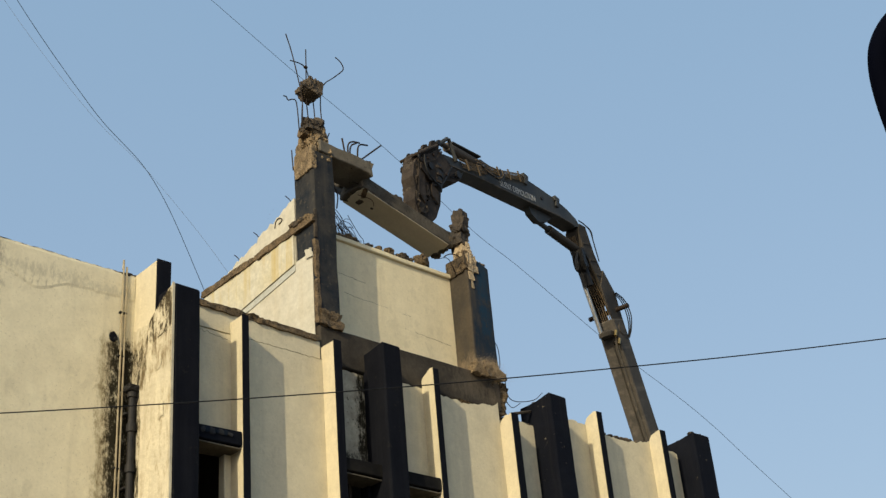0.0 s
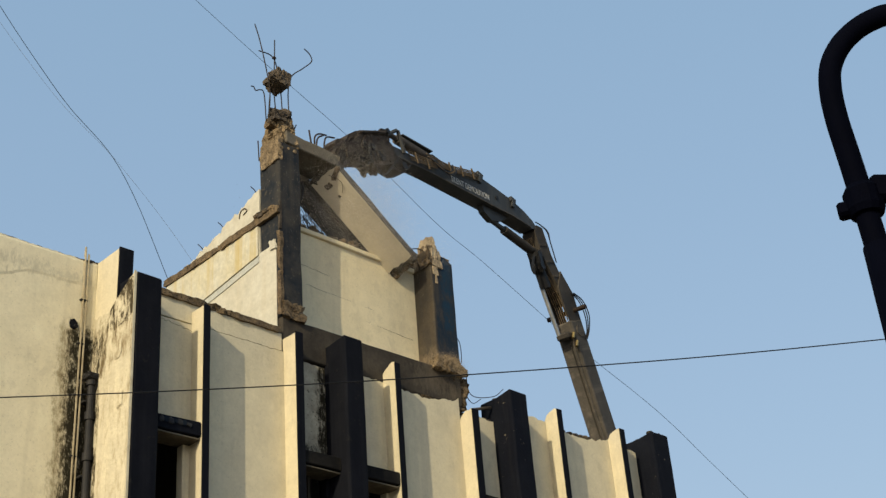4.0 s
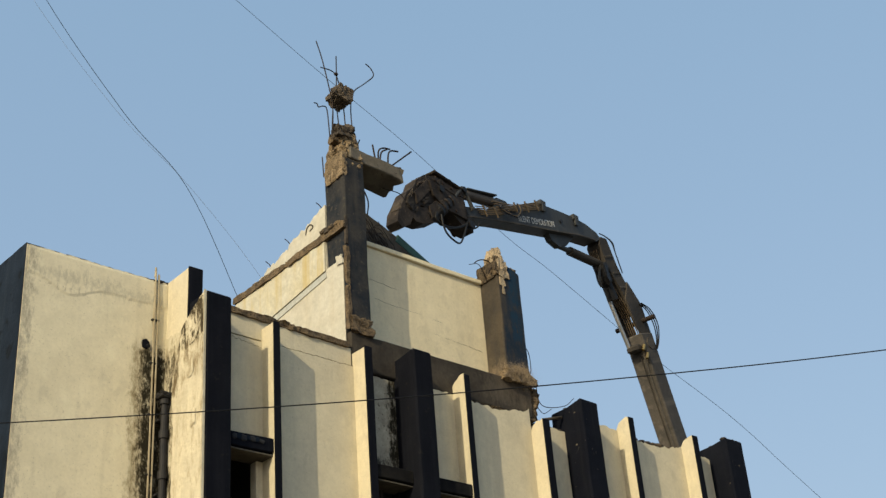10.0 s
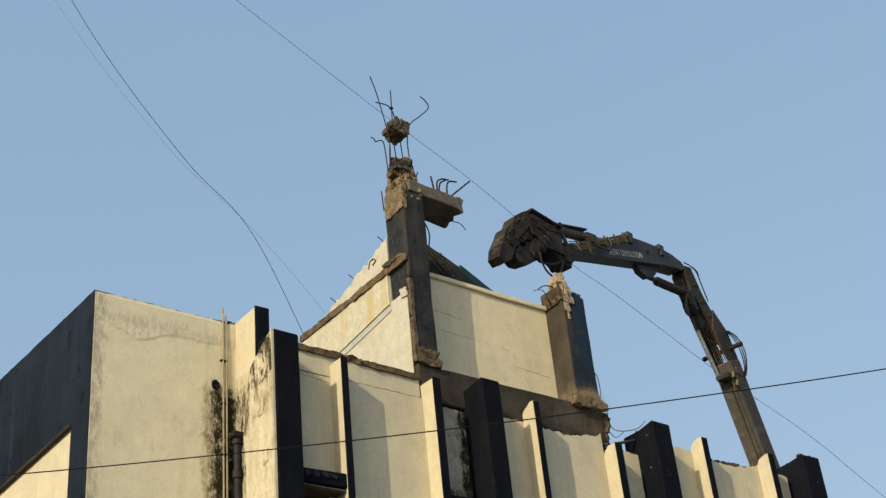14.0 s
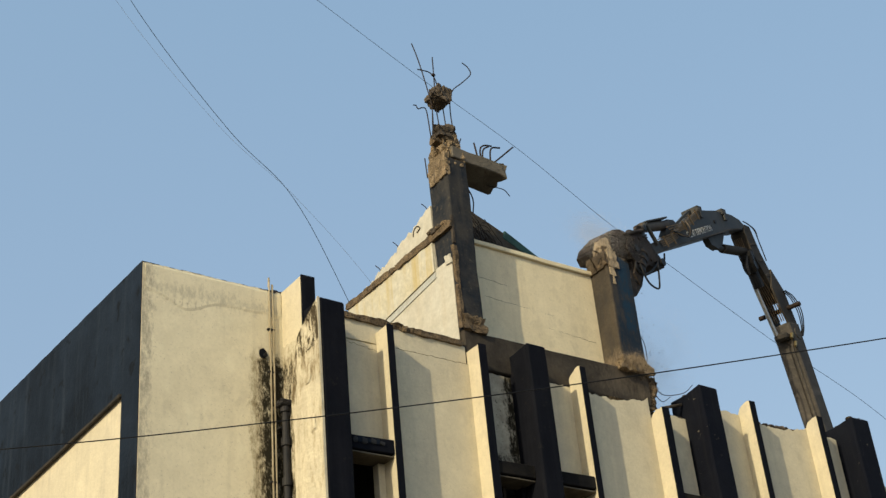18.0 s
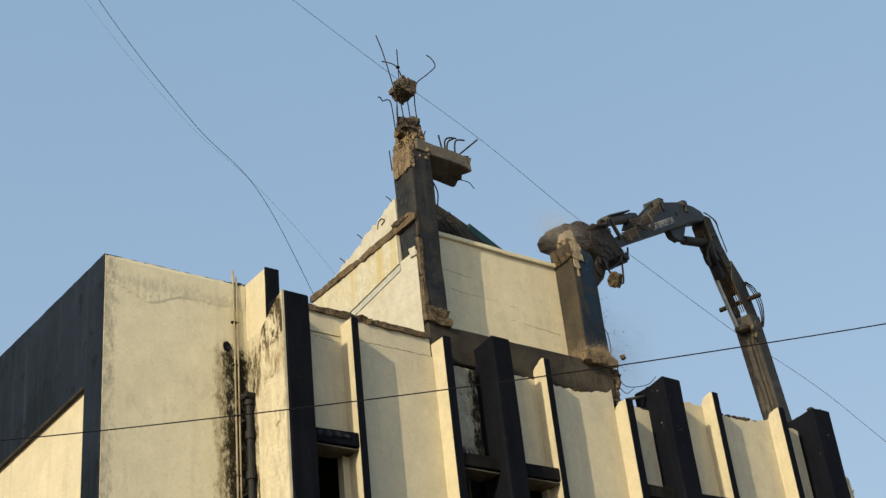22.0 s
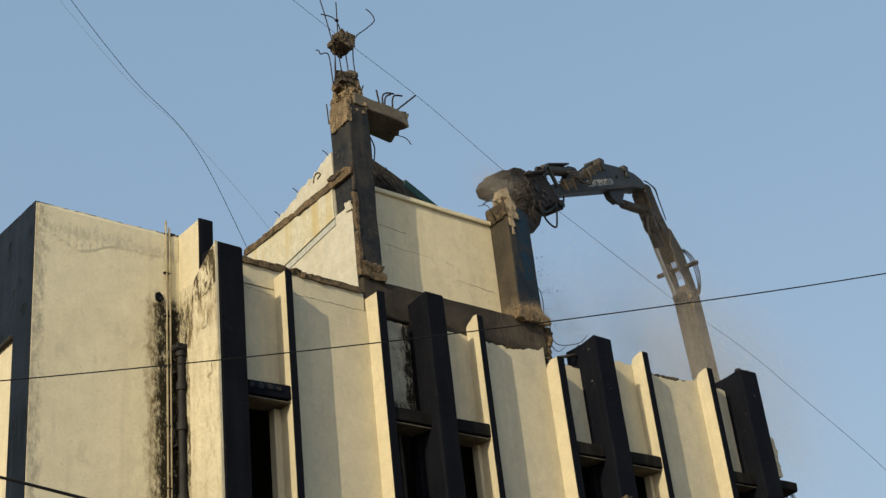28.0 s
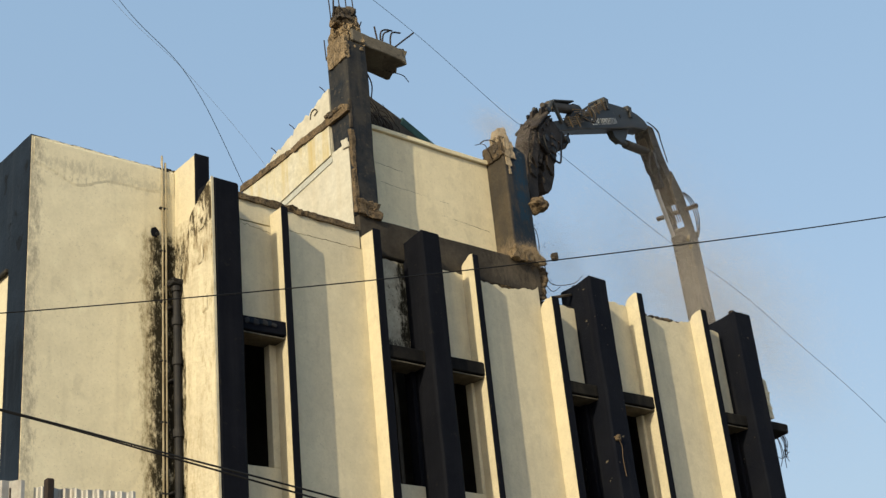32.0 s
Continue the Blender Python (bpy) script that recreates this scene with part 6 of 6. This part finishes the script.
def motions():
    lower, upper, dip, crush, bite, nip, barrel, rod = [], [], [], [], [], [], [], []
    times = sorted({r[0] for r in ARM} | {r[0] for r in JAW})
    for t in times:
        psi, s, z, u, st, lo = (between(ARM, t, k) for k in range(1, 7))
        p = radians(psi)
        ex, ez = place(s, z, u, (UP_LEN, 0))
        tx, tz = place(ex, ez, st, TIP)
        ja = st + radians(between(JAW, t, 1))
        bx, bz = place(tx, tz, ja, (0.70, 0.13))
        nx, nz = place(tx, tz, ja, (0.92, 0.20))
        cx, cz = place(tx, tz, ja, (0.0, -0.22))
        ax, az = place(s, z, u, (1.98 * FAR, -0.03 * FAR))
        lx, lz = place(ex, ez, st, (1.44 * FAR, -0.68 * FAR))
        da = math.atan2(lz - az, lx - ax)
        if t in {r[0] for r in ARM}:
            lower.append((t, turned(p, s, z, lo)))
            upper.append((t, turned(p, s, z, u)))
            dip.append((t, turned(p, ex, ez, st)))
            barrel.append((t, turned(p, ax, az, da + math.pi)))
            rod.append((t, turned(p, lx, lz, da + math.pi)))
        crush.append((t, turned(p, cx, cz, ja)))
        bite.append((t, turned(p, bx, bz, ja + radians(between(JAW, t, 3)))))
        nip.append((t, turned(p, nx, nz, ja + radians(between(JAW, t, 2)))))
    for ob, rows in ((lower_boom, lower), (upper_boom, upper), (stick, dip), (crusher, crush), (lower_jaw, bite), (upper_jaw, nip), (dipper_barrel, barrel), (dipper_rod, rod)):
        walk(ob, rows)
    turn_a = Matrix(((0.9737, -0.036, 0.2248), (0.0312, 0.9992, 0.0248), (-0.2255, -0.0171, 0.9741))).normalized()
    turn_b = Matrix(((0.7884, -0.2233, 0.5732), (-0.0279, 0.9179, 0.3959), (-0.6145, -0.3281, 0.7174))).normalized()
    hung = Matrix.Translation((13.21, 15.50, 14.473)) @ turn_a.to_4x4()
    leant = Matrix.Translation((13.21, 15.304, 14.69)) @ turn_b.to_4x4()
    half = Matrix.Translation((13.29, 15.4, 14.58)) @ turn_a.to_quaternion().slerp(turn_b.to_quaternion(), 0.5).to_matrix().to_4x4()
    down = pose(13.6, 16.75, 11.9, -80, 8, 0)
    fall = [(7.0 + d, Matrix.Translation((13.21 + 0.2 * d, 15.304 + 2.0 * d, 14.69 - 5.2 * d * d)) @ turn_b.to_quaternion().slerp(down.to_quaternion(), d / 0.75).to_matrix().to_4x4()) for d in (0.15, 0.3, 0.45, 0.6, 0.75)]
    walk(beam, [(0.0, hung), (0.6, hung), (0.8, half), (1.0, leant), (7.0, leant)] + fall + [(32.0, fall[-1][1])])
    # the slab hangs behind the beam, and settles against the column when the beam goes
    def tied(mid, x, y):
        x = Vector(x).normalized()
        y = (Vector(y) - x * x.dot(Vector(y))).normalized()
        m = Matrix((x, y, x.cross(y))).transposed().to_4x4()
        return Matrix.Translation(Vector(mid) + y * 0.56) @ m
    up = tied((14.45, 16.12, 14.56), (0.9737, 0.0312, -0.2255), (0.2, 0.78, 0.6))
    tucked = tied((14.05, 16.08, 14.10), (0.7884, -0.0279, -0.6145), (0.35, 0.85, 0.404))
    rest = pose(13.75, 16.45, 13.85, 80, 26, 0)
    walk(roofpiece, [(0.0, up), (0.6, up), (1.0, tucked), (7.05, tucked), (7.25, pose(13.9, 16.6, 14.0, 60, 30, 0)), (7.5, rest), (32.0, rest)])
    stand, gone = pose(15.66, 15.6, 14.42, 0, 14, 20), pose(15.2, 17.0, 11.3, 90, 30, 20)
    walk(post, [(0.0, stand), (0.55, stand), (0.8, pose(15.6, 16.1, 14.2, 30, 20, 20)), (1.2, gone), (32.0, gone)])
    for k, (ob, t0, at, drift) in enumerate(PIECES):
        rows = [(0.0, pose(*at, 0, 0, 40 * k)), (t0, pose(*at, 0, 0, 40 * k))]
        fall = math.sqrt((at.z - 0.06) / 4.9)
        n = 8
        for j in range(1, n + 1):
            dt = fall * j / n
            if t0 + dt > 32.0:
                break
            rows.append((t0 + dt, pose(at.x + drift[0] * dt, at.y + drift[1] * min(dt * 2.2, dt + 0.5), at.z - 4.9 * dt * dt, 25 * j, 30 * j * (k % 3 - 1), 40 * k)))
        if rows[-1][0] < 32.0:
            rows.append((32.0, rows[-1][1]))
        walk(ob, rows)
    for ob, rows in CLOUDS:
        walk(ob, [(t, pose(*p)) for t, p in rows])


motions()
